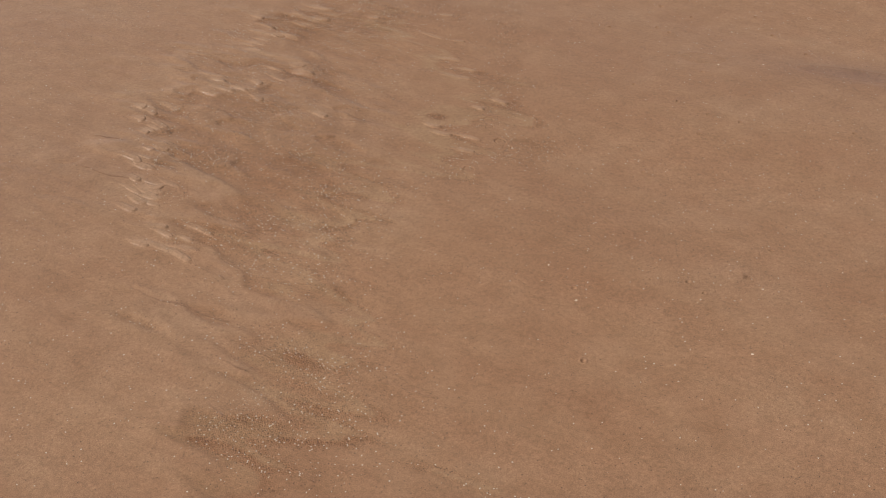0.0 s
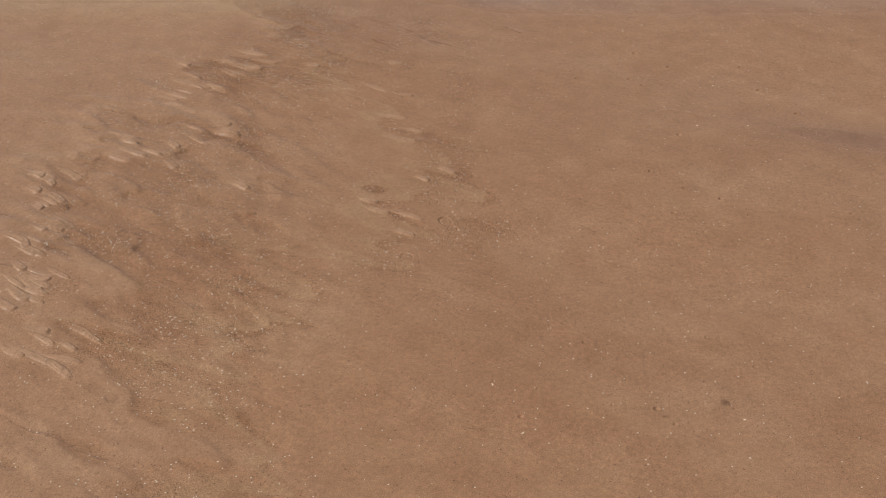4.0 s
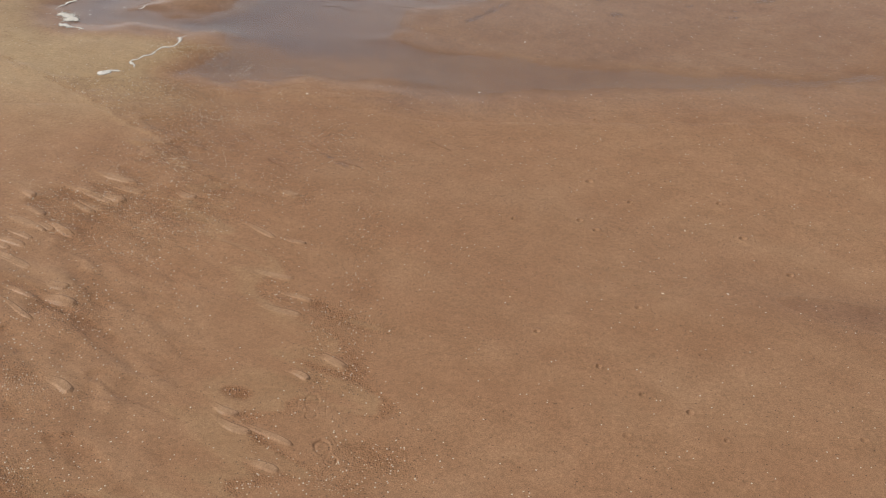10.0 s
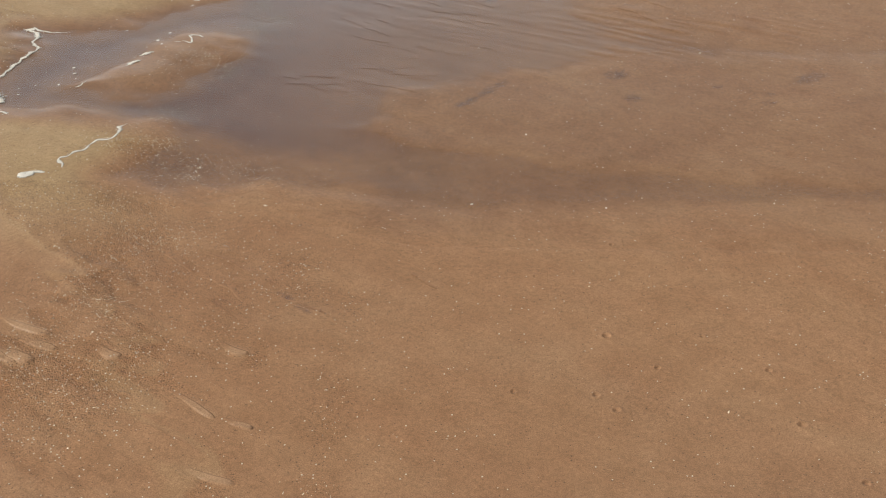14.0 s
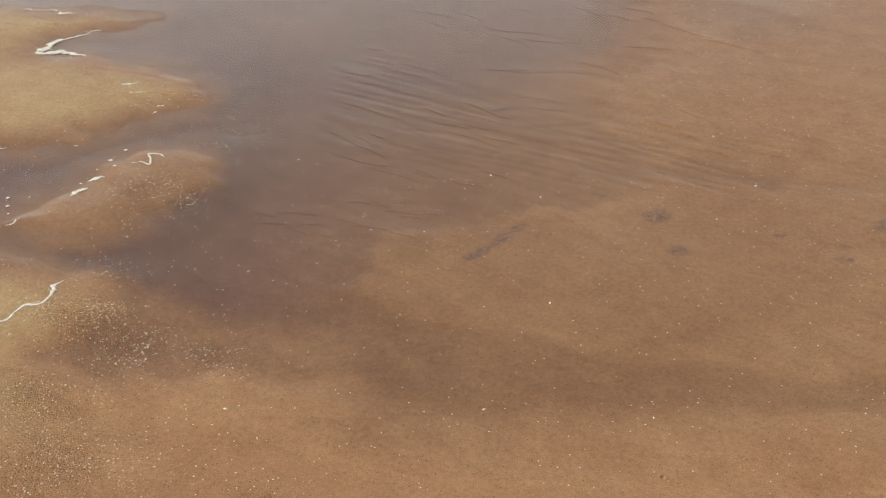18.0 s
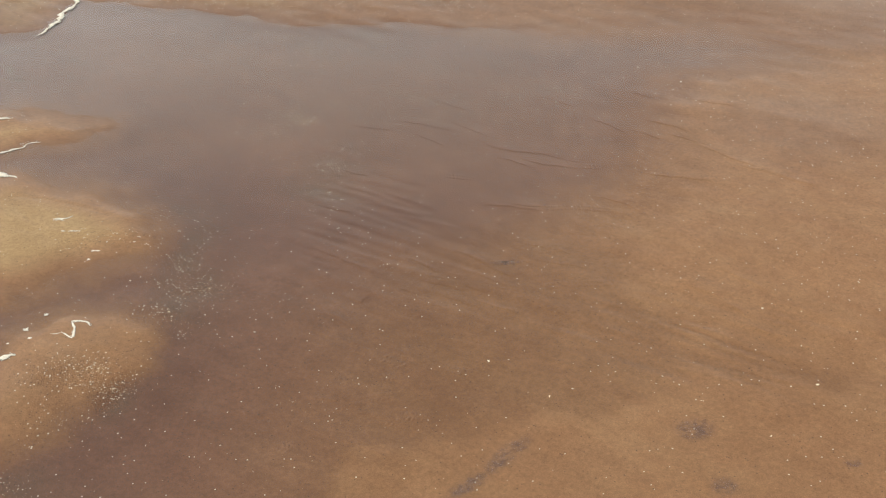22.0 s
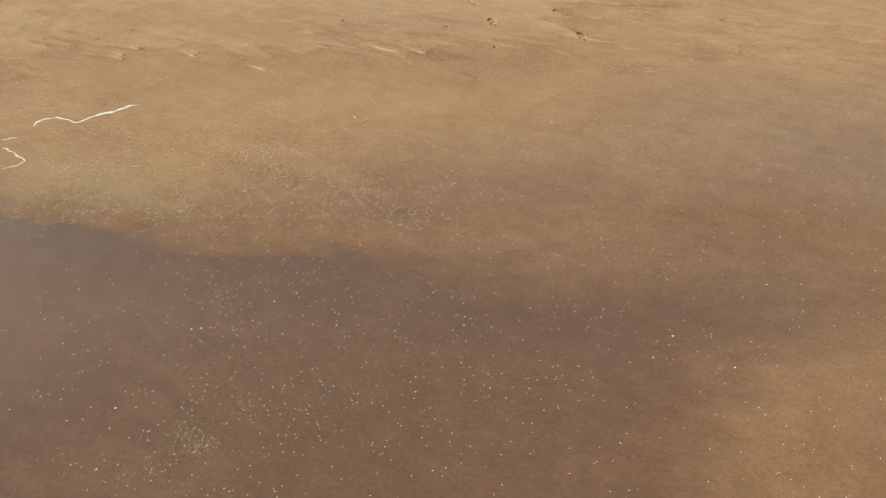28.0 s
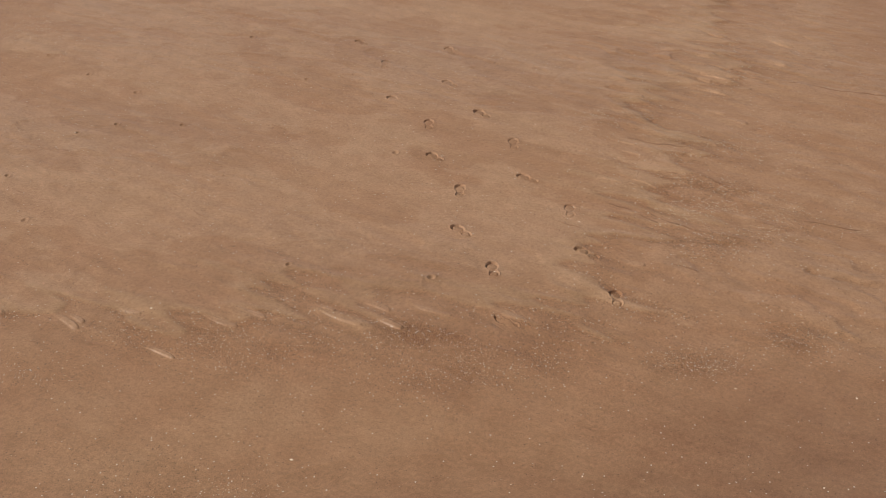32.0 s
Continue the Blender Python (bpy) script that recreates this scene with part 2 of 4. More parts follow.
def field(along, across, degrees):
    """A smooth random sheet, stretched along one direction, of unit spread."""
    kx = 2 * np.pi * np.fft.fftfreq(NX, STEP)[None, :]
    ky = 2 * np.pi * np.fft.fftfreq(NY, STEP)[:, None]
    c, s = math.cos(radians(degrees)), math.sin(radians(degrees))
    u, v = kx * c + ky * s, ky * c - kx * s
    f = np.fft.ifft2(np.fft.fft2(rng.standard_normal((NY, NX))) * np.exp(-0.5 * ((u * along) ** 2 + (v * across) ** 2))).real
    return (f - f.mean()) / f.std()


def smooth(a, b, x):
    x = np.clip((x - a) / (b - a), 0, 1)
    return x * x * (3 - 2 * x)


def inside(points):
    """Distance from an outline, positive inside it."""
    p = np.array(points, float)
    q = np.roll(p, -1, axis=0)
    best = np.full(GX.shape, 1e9)
    odd = np.zeros(GX.shape, bool)
    for (ax, ay), (bx, by) in zip(p, q):
        ex, ey = bx - ax, by - ay
        h = np.clip(((GX - ax) * ex + (GY - ay) * ey) / (ex * ex + ey * ey), 0, 1)
        best = np.minimum(best, (GX - ax - h * ex) ** 2 + (GY - ay - h * ey) ** 2)
        if ey:
            odd ^= ((ay > GY) != (by > GY)) & (GX < ax + (GY - ay) * ex / ey)
    return np.where(odd, 1, -1) * np.sqrt(best)


def heap(rows):
    """Soft oval patches: place, half sizes and strength."""
    total = np.zeros(GX.shape)
    for x, y, rx, ry, k in rows:
        total = np.maximum(total, k * np.exp(-0.5 * (((GX - x) / rx) ** 2 + ((GY - y) / ry) ** 2)))
    return total


SOUTH_SHORE = [(-0.60, 14.42), (-0.33, 14.31), (-0.06, 14.23), (0.20, 14.24), (0.53, 14.29), (0.84, 14.23), (1.21, 14.23), (1.51, 14.09), (2.08, 13.99), (2.64, 13.94), (3.30, 13.96), (4.00, 13.97), (4.70, 14.04), (5.26, 14.12), (7.52, 14.30)]
BAR_SHORE = [(7.52, 14.50), (5.33, 14.39), (4.60, 14.26), (3.82, 14.35), (2.87, 14.46), (2.24, 14.60), (1.79, 14.75), (1.37, 14.93), (1.10, 15.12), (1.17, 15.45), (1.34, 15.68), (1.88, 15.93), (2.24, 16.09), (2.79, 16.16), (3.54, 16.22), (4.21, 16.28), (7.52, 16.20)]
EAST_SHORE = [(7.51, 16.49), (4.55, 16.44), (4.06, 16.52), (3.45, 16.90), (2.97, 17.31), (2.93, 17.84), (3.36, 18.55), (3.54, 19.27), (3.40, 19.92), (3.68, 20.34), (4.70, 20.64), (4.93, 20.82), (4.64, 21.29), (4.24, 21.59)]
NORTH_SHORE = [(3.87, 21.83), (3.20, 21.84), (2.55, 21.70), (2.03, 21.57), (1.45, 21.56), (1.07, 21.61), (0.62, 21.60), (0.24, 21.60), (-0.02, 21.55), (-0.41, 21.68), (-0.83, 21.80), (-1.31, 21.95), (-2.02, 22.15), (-2.41, 22.26), (-2.50, 21.79), (-2.43, 21.38), (-2.79, 21.25), (-6.04, 20.95)]
WEST_SHORE = [(-6.13, 20.12), (-2.88, 19.74), (-2.37, 19.61), (-1.86, 19.52), (-1.34, 19.36), (-1.50, 19.18), (-1.72, 19.15), (-1.92, 18.99), (-2.07, 18.84), (-2.11, 18.68), (-1.99, 18.61), (-1.74, 18.59), (-1.46, 18.50), (-0.98, 18.32), (-0.54, 18.08), (-0.36, 17.83), (-0.38, 17.67), (-0.55, 17.55), (-0.68, 17.39), (-0.98, 17.19), (-1.27, 17.03), (-1.64, 16.88)]
INLET = [(-1.72, 16.9), (-1.94, 16.89), (-2.16, 16.94), (-1.98, 16.8), (-1.97, 16.65), (-1.9, 16.57), (-1.95, 16.35), (-1.99, 16.18), (-2.12, 15.9), (-2.06, 15.66), (-1.86, 15.42), (-1.73, 15.4), (-1.24, 15.37), (-0.92, 15.29), (-0.6, 15.22), (-0.33, 15.06), (-0.26, 14.91), (-0.31, 14.76), (-0.53, 14.51)]
ISLAND = [(-1.39, 15.81), (-1.23, 15.78), (-0.94, 15.63), (-0.70, 15.63), (-0.48, 15.77), (-0.33, 16.06), (-0.17, 16.30), (-0.10, 16.53), (-0.16, 16.71), (-0.37, 16.83), (-0.61, 16.78), (-0.81, 16.64), (-0.89, 16.51), (-0.98, 16.29), (-1.13, 16.16)]

pool = inside(SOUTH_SHORE + BAR_SHORE + EAST_SHORE + NORTH_SHORE + WEST_SHORE + INLET)
islet = inside(ISLAND)
bar = inside(BAR_SHORE)
pool = np.minimum(pool, -islet)
ragged = pool + 0.030 * field(0.10, 0.05, -30) + 0.022 * field(0.35, 0.2, 0)

# how far the wet stretch fades softly towards the dry east
east = smooth(0.7, 2.7, GX) * smooth(13.1, 14.5, GY) * (1 - smooth(21.3, 22.3, GY))
swell = field(0.9, 0.5, -20)
small = field(0.06, 0.045, -20)
fingers = 0.16 * field(0.16, 0.035, -26) + 0.18 * field(0.5, 0.14, -30)
brink = np.interp(GY, [5, 6.5, 7.6, 8.7, 9.3, 9.8, 10.5, 11.0, 12.0, 13.0, 14.0], [-0.1, -0.3, -0.62, -1.0, -1.3, -1.42, -1.75, -1.05, -1.1, -0.6, -0.4])
slant = GY + 0.5 * (GX + 1) + 0.25 * swell
sheet_south = (brink - GX + 0.15 + fingers) * (1 - smooth(13.4, 14.3, slant)) - 2 * smooth(13.4, 14.3, slant)
second = np.interp(GY, [5, 7, 8.3, 9.5, 10.5, 11.5, 12.5, 13.5], [0.45, 0.25, 0.15, 0.55, 1.05, 1.0, 0.6, 0.4])
sheet_second = second - GX + 1.3 * fingers - 3 * smooth(12.9, 14.2, slant)
sheet_north = inside([(-5.0, 25.1), (0.1, 25.15), (2.45, 25.3), (2.78, 25.95), (3.3, 26.5), (2.9, 27.2), (3.5, 27.7), (3.3, 28.5), (4.3, 29.6), (4.1, 31), (4.7, 34.4), (-4.7, 34)]) + fingers


def scarp(v):
    return smooth(-0.05, 0.12, v) * (1 - 0.75 * smooth(0.12, 0.7, v))


tongues = scarp(sheet_south) + 0.45 * scarp(sheet_second) * smooth(0.0, 0.6, swell) + 0.8 * scarp(sheet_north)
tongue = np.maximum(np.maximum(sheet_south, sheet_second - 0.04), sheet_north)
west = 1 - smooth(-0.8, 0.8, GX + 0.10 * (GY - 9) * (GY < 16))
streaky = 0.35 + 0.65 * np.clip(west + smooth(22.5, 25, GY), 0, 1)

# ---- relief ----
rise = 1 - np.exp(-np.clip(-ragged, 0, None) / (0.40 + 0.65 * east))
shelf = (1 - smooth(-0.7, 0.4, GX)) * smooth(15.0, 15.8, GY) * (1 - smooth(20.5, 21.1, GY))
dip = 1 - np.exp(-np.clip(ragged, 0, None) / (0.22 + 0.6 * east + 0.25 * shelf))
HEIGHT = 0.030 * rise - 0.022 * dip + 0.004 * swell * np.clip(rise * 1.5, 0, 1)
rills = field(0.55, 0.030, -33) * 0.6 + field(0.25, 0.018, -28) * 0.4
wash = smooth(0.35, 0.9, GX) * (1 - smooth(2.6, 3.6, GX)) * smooth(15.5, 16.0, GY) * (1 - smooth(18.2, 19.2, GY))
HEIGHT += (0.0011 * streaky * rise + 0.0007 * wash * smooth(-0.2, 0.6, swell)) * rills
HEIGHT += 0.010 * tongues * rise * (1 - smooth(12.0, 13.0, GY) * (GY < 19.6))
# fine fans of rills: sharp little furrows that come and go
furrow = np.minimum(np.abs(field(0.45, 0.030, -30)), 1.1) + 0.7 * np.minimum(np.abs(field(0.3, 0.019, -22)), 1.1)
fans = smooth(-0.3, 0.9, field(0.45, 0.3, -30))
streamers = smooth(2.2, 3.0, GX) * (1 - smooth(4.6, 5.6, GX)) * (1 - smooth(0.25, 0.7, np.abs(GY - 16.75 + 0.10 * (GX - 3))))
HEIGHT += 0.0043 * furrow * fans * np.clip(0.6 * wash + 0.8 * streamers + 0.5 * west * (GY < 13.8) * rise + 0.5 * smooth(24.4, 25.4, GY) * smooth(1.8, 3.2, GX + 0.1 * (GY - 25)), 0, 1)
crease = field(0.45, 0.11, -30)
crease = np.exp(-((crease / 0.10) ** 2)) * smooth(0.2, 0.9, field(0.5, 0.3, -30))
HEIGHT -= 0.004 * crease * np.clip(streaky, 0, 1) * (pool < -0.1)
# washed belts: low overlapping lobes with a crisp lower edge, and lumps between them
rough = np.clip((1 - smooth(0.1, 0.9, GX + 0.10 * (GY - 9))) * smooth(6.0, 8.0, GY) * (1 - smooth(13.6, 14.4, slant)) * (1 - 0.85 * smooth(0.05, 0.5, sheet_south)) + smooth(24.2, 25.0, GY) * (0.45 + 0.55 * smooth(2.0, 3.4, GX)), 0, 1)
terrace = smooth(-0.09, 0.09, field(0.22, 0.055, -33) + 0.3 * field(0.06, 0.03, -33))
lump = field(0.055, 0.024, -33)
HEIGHT += rough * (0.011 * terrace * smooth(-0.6, 0.6, swell + 0.4) + 0.0026 * lump)
HEIGHT += 0.0008 * small * (0.3 + 0.7 * west) * (0.3 + 0.7 * rise)
HEIGHT = HEIGHT * (1 - 0.7 * smooth(0.0, 0.3, bar))
# the coarse belt is pocked
pock = np.minimum(field(0.030, 0.022, -20), 0.0)
near_edge = np.minimum(GY - gy[0], gy[-1] - GY)
edge = np.clip(np.minimum(np.minimum(GX - gx[0], gx[-1] - GX), near_edge) / np.where(near_edge < 0.6, 0.5, 1.0), 0, 1)

# ---- coarse beds of crushed shell ----
SOUTH_BEDS = [(-0.62, 10.34, 0.25, 0.14, 0.9), (-1.20, 9.60, 0.2, 0.1, 0.9), (-1.27, 9.04, 0.24, 0.11, 0.9), (-1.30, 11.92, 0.22, 0.25, 0.5), (-0.41, 11.02, 0.19, 0.16, 0.5), (-0.14, 6.72, 0.18, 0.17, 0.8), (-0.86, 8.55, 0.23, 0.17, 0.6), (-0.43, 8.76, 0.31, 0.13, 0.5), (0.10, 7.03, 0.26, 0.28, 0.4), (1.26, 11.89, 0.09, 0.74, 0.4), (1.32, 10.66, 0.08, 0.29, 0.5), (1.49, 9.80, 0.19, 0.12, 0.7), (0.06, 9.15, 0.24, 0.11, 0.5), (-0.28, 9.64, 0.17, 0.15, 0.6), (-0.48, 8.05, 0.22, 0.18, 0.4), (1.39, 9.73, 0.14, 0.17, 0.9), (1.11, 10.71, 0.09, 0.34, 0.5), (0.94, 9.51, 0.12, 0.16, 0.6), (-0.60, 11.05, 0.11, 0.06, 0.7)]
BELT_BEDS = [(-0.17, 12.22, 0.33, 0.33, 0.6), (-0.82, 12.31, 0.33, 0.21, 0.6), (-1.33, 12.07, 0.1, 0.13, 0.8), (-0.10, 13.26, 0.45, 0.3, 0.5), (-0.64, 12.72, 0.26, 0.18, 0.5), (-0.16, 14.32, 0.26, 0.1, 0.9), (-0.38, 14.71, 0.22, 0.09, 0.9), (0.20, 14.48, 0.21, 0.1, 0.5), (-0.41, 13.99, 0.25, 0.16, 0.8), (-0.21, 13.52, 0.31, 0.23, 0.8), (-0.33, 12.97, 0.37, 0.27, 0.8), (-0.62, 12.48, 0.28, 0.24, 0.7), (-0.07, 12.04, 0.39, 0.22, 0.5), (0.64, 12.71, 0.22, 0.19, 0.4), (0.89, 13.24, 0.15, 0.1, 0.6), (1.24, 11.26, 0.09, 0.26, 0.6), (0.86, 12.97, 0.22, 0.12, 0.4)]
SHORE_BEDS = [(-0.50, 14.77, 0.28, 0.18, 1.0), (-0.07, 14.48, 0.29, 0.21, 1.0), (-0.56, 14.57, 0.15, 0.14, 0.9), (0.25, 14.45, 0.18, 0.16, 0.8), (0.46, 14.37, 0.17, 0.13, 0.6), (-0.47, 15.23, 0.18, 0.17, 0.6), (0.11, 14.33, 0.2, 0.13, 0.7), (-0.48, 14.17, 0.17, 0.13, 0.7)]
POOL_BEDS = [(-0.09, 17.46, 0.10, 0.34, 0.8), (0.13, 17.12, 0.13, 0.22, 0.9), (-0.31, 16.33, 0.1, 0.11, 0.9), (-0.16, 16.16, 0.08, 0.17, 0.9), (-0.56, 17.76, 0.18, 0.07, 0.6), (-0.89, 17.69, 0.09, 0.09, 0.4), (-0.01, 17.02, 0.13, 0.15, 0.9), (-0.49, 16.28, 0.16, 0.12, 0.7), (-0.47, 15.90, 0.09, 0.14, 0.6), (0.78, 18.85, 0.17, 0.34, 0.6), (0.72, 18.52, 0.2, 0.16, 0.5), (0.35, 19.64, 0.18, 0.29, 0.4), (-0.27, 18.12, 0.2, 0.15, 0.35), (0.49, 20.90, 0.88, 0.40, 0.32), (1.16, 19.99, 0.62, 0.28, 0.35), (1.94, 20.41, 0.39, 0.31, 0.22)]
BANK_BEDS = [(0.36, 22.63, 0.46, 0.24, 1.0), (0.20, 22.96, 0.26, 0.13, 0.8), (-0.87, 22.80, 0.39, 0.22, 0.7), (-1.23, 22.17, 0.32, 0.2, 0.7), (0.98, 22.43, 0.37, 0.19, 0.7), (1.35, 22.09, 0.28, 0.15, 0.5), (0.67, 21.36, 0.19, 0.09, 0.5), (-1.36, 23.20, 0.35, 0.19, 0.35), (0.13, 23.11, 0.36, 0.25, 0.8), (0.75, 22.15, 0.5, 0.2, 0.5), (-0.31, 22.07, 0.4, 0.2, 0.5)]
NORTH_BEDS = [(0.61, 24.60, 0.39, 0.13, 0.6), (1.44, 24.38, 0.29, 0.13, 0.5), (2.17, 24.62, 0.15, 0.13, 0.8), (-0.20, 24.77, 0.35, 0.18, 0.7), (1.21, 24.68, 0.27, 0.21, 0.5), (1.84, 24.57, 0.27, 0.17, 0.7), (3.21, 24.65, 0.17, 0.11, 1.0), (3.89, 24.93, 0.2, 0.14, 0.7), (2.80, 28.29, 0.21, 0.19, 0.7), (3.40, 27.86, 0.25, 0.12, 0.8), (3.71, 27.02, 0.19, 0.15, 0.7), (3.46, 26.69, 0.28, 0.2, 0.6), (3.49, 26.13, 0.22, 0.17, 0.7), (-3.55, 30.52, 0.31, 0.36, 0.6), (-1.00, 24.46, 0.23, 0.14, 0.4), (4.21, 27.82, 0.3, 0.24, 0.4), (4.03, 26.51, 0.27, 0.29, 0.4)]
BEDS = SOUTH_BEDS + BELT_BEDS + SHORE_BEDS + POOL_BEDS + BANK_BEDS + NORTH_BEDS
COARSE = heap(BEDS)
lee = smooth(-0.30, -0.02, tongue) * (1 - smooth(-0.01, 0.02, tongue))
COARSE = COARSE * (1 - 0.7 * smooth(0.0, 0.1, np.maximum(sheet_south, sheet_north))) + 0.6 * lee * (GY > 6)

# ---- wet, soaked, pale and fair sand ----
WET = (1 - 0.30 * smooth(1.3, 3.3, GX) * smooth(13.4, 14.0, GY)) * np.where(ragged > 0, 1.0, np.exp(-np.clip(-ragged, 0, None) / (0.14 + 0.10 * (GX < 0.1) * (GY > 14.9) + 0.25 * smooth(20.2, 21.2, GY) + 0.9 * east + 0.12 * smooth(0.3, 1.5, GX))))
# a spent puddle
spent = np.exp(-(((GX - 4.35) / 0.75) ** 2 + ((GY - 11.05 + 0.35 * (GX - 4.2)) / 0.20) ** 2))
WET = np.maximum(WET, 0.25 * spent)
WET = WET * (1 - 0.3 * smooth(1.1, 2.3, GX) * smooth(13.1, 13.7, GY) * (1 - smooth(14.5, 15.1, GY)))
WET = np.clip(np.maximum(WET, 0.10 + 0.02 * smooth(-0.4, 3.0, GX)) + 0.06 * swell, 0, 1)
bay = np.interp(GY, [14, 15, 16, 17, 17.6, 18.3, 19.0, 20.0, 20.6, 21.5], [0.75, 0.75, 0.65, 0.85, 1.2, 2.1, 3.0, 4.0, 4.5, 4.8])
soft = smooth(0.6, 2.4, GX) * smooth(16.6, 17.6, GY)
SOAK = smooth(-0.02 - 0.7 * soft, 0.10 + 0.34 * shelf + 1.0 * soft, ragged + 0.1 * swell * soft) * (1 - 0.95 * smooth(-0.8, 1.3, GX + 0.2 * swell - bay)) * (0.75 + 0.25 * np.clip(0.5 + 0.5 * swell, 0, 1))
# the southern fringe is only a thin film over firm sand
fringe = smooth(-0.12, 0.22, GY - np.interp(GX, [-1.0, -0.4, 0.0, 0.3, 0.8, 2.0], [15.2, 15.12, 14.98, 14.78, 14.65, 14.5]))
SOAK = SOAK * (0.12 + 0.88 * fringe)
SOAK = np.maximum(SOAK, 0.42 * spent)
# an oval beside the pool set wetter and darker; the ground has no dip
hollow = np.exp(-(((GX - 4.2) / 1.3) ** 2) - ((GY - 19.5) / 1.1) ** 2)
WET, SOAK = np.maximum(WET, 0.85 * hollow), np.maximum(SOAK, 0.30 * hollow)
# the pool's shallow eastern end and the two channels round the bar
end = np.exp(-(((GX - 3.5) / 1.0) ** 2) - ((GY - 20.8 - 0.08 * (GX - 3.5)) / 0.42) ** 2)
channel = smooth(0.0, 0.14, ragged) * (1 - smooth(16.6, 17.2, GY)) * smooth(0.6, 1.4, GX)
WET, SOAK = np.maximum(WET, np.maximum(0.95 * end, 0.58 * channel)), np.maximum(SOAK, np.maximum(0.72 * end, 0.06 * channel))
belt = smooth(20.6, 21.3, GY) * (1 - smooth(21.65, 23.8, GY + 0.2 * swell - 0.15 * np.clip(GX, -1, 5)))
SOAK = np.clip(np.maximum(SOAK, 0.42 * belt), 0, 1)
damp_east = smooth(0.4, 2.3, GX + 0.3 * swell) * smooth(13.3, 14.2, GY) * (1 - smooth(22.0, 23.5, GY - 0.22 * GX))
damp_north = 0.75 * smooth(20.3, 21.1, GY) * (1 - smooth(21.7, 24.3, GY + 0.3 * swell - 0.30 * np.clip(GX, -1, 5)))
WET = np.maximum(WET, 0.70 * smooth(-0.25, 0.0, islet))
WET = np.maximum(WET, np.maximum((0.66 + 0.14 * smooth(-0.1, 0.3, bar)) * damp_east * (1 - 0.25 * smooth(2.6, 4.6, GX)), damp_north))
WET = WET * (1 - 0.45 * (1 - fringe) * (GY > 13.9) * (1 - smooth(0.9, 1.6, GX)))
shore_west = (1 - smooth(-1.0, 0.3, GX)) * smooth(13.1, 14.5, GY) * (1 - smooth(21.9, 23.4, GY))
bank_north = 0.15 * smooth(21.5, 22.4, GY - 0.2 * np.clip(GX, 0, 5)) * (1 - smooth(22.9, 25.4, GY)) * (1 - 0.8 * smooth(1.0, 4.0, GX))
PALE = np.clip(np.maximum(shore_west, bank_north) * smooth(0.02, 0.40, -pool), 0, 1) * (1 - 0.75 * (islet > -0.2))
# paler rim painted along the sheets' edges, where the scarps catch light
PALE = np.clip(PALE + 0.25 * smooth(0.0, 0.05, tongue) * (1 - smooth(0.15, 0.5, tongue)), 0, 1)
# the last wave's smooth sand is fairer than the washed bed below it
blotch = smooth(0.2, 1.0, field(0.28, 0.13, -22))
lobes = smooth(-0.10, 0.22, field(0.32, 0.15, -26) + 0.30 * field(0.07, 0.04, -26))
FAIR = (0.04 + 0.42 * lobes) * smooth(24.6, 25.3, GY) * (0.55 + 0.45 * smooth(-0.03, 0.15, sheet_north - 0.1)) + 0.22 * smooth(-0.06, 0.16, sheet_south) + (0.04 + 0.14 * blotch) * smooth(0.7, 3.3, GX) * (1 - smooth(12.7, 13.7, GY)) + 0.12 * smooth(3.0, 4.5, GX) * smooth(24.0, 25.3, GY) + 0.18 * smooth(-0.03, 0.15, sheet_north)

# lobe tops painted lighter, to help out the relief's faint shading
FAIR = FAIR + 0.24 * rough * terrace

# tongues of fine sand: place, heading, length and width
SOUTH_TONGUES = [(-1.70, 9.39, -30, 0.2, 0.09), (-1.51, 9.24, -21, 0.19, 0.08), (-1.63, 9.13, -35, 0.29, 0.10), (-1.51, 9.13, -24, 0.17, 0.08), (-1.69, 8.99, -27, 0.28, 0.09), (-1.97, 10.57, -36, 0.19, 0.09), (-1.92, 10.36, -36, 0.19, 0.09), (-1.81, 10.12, -31, 0.17, 0.08), (-1.60, 9.83, -25, 0.19, 0.07), (-1.74, 9.68, -45, 0.2, 0.09), (-0.76, 11.38, -33, 0.24, 0.09), (-1.01, 10.75, -38, 0.25, 0.09), (-1.04, 11.01, -32, 0.19, 0.08), (-1.84, 10.47, -36, 0.19, 0.07), (-0.75, 11.25, -30, 0.34, 0.1), (-0.44, 10.43, -31, 0.26, 0.09), (-0.17, 12.45, -31, 0.21, 0.09), (-0.75, 12.47, -34, 0.32, 0.1)]
NORTH_TONGUES = [(4.44, 29.91, -45, 0.40, 0.12), (3.97, 30.75, -45, 0.38, 0.12), (4.58, 30.50, -44, 0.42, 0.12), (3.32, 30.22, -18, 0.43, 0.12), (2.94, 28.95, -21, 0.3, 0.09), (3.83, 28.47, -31, 0.33, 0.1)]
lay = random.Random(17)
TONGUES = [(*row, lay.uniform(0.006, 0.009)) for row in SOUTH_TONGUES + NORTH_TONGUES]
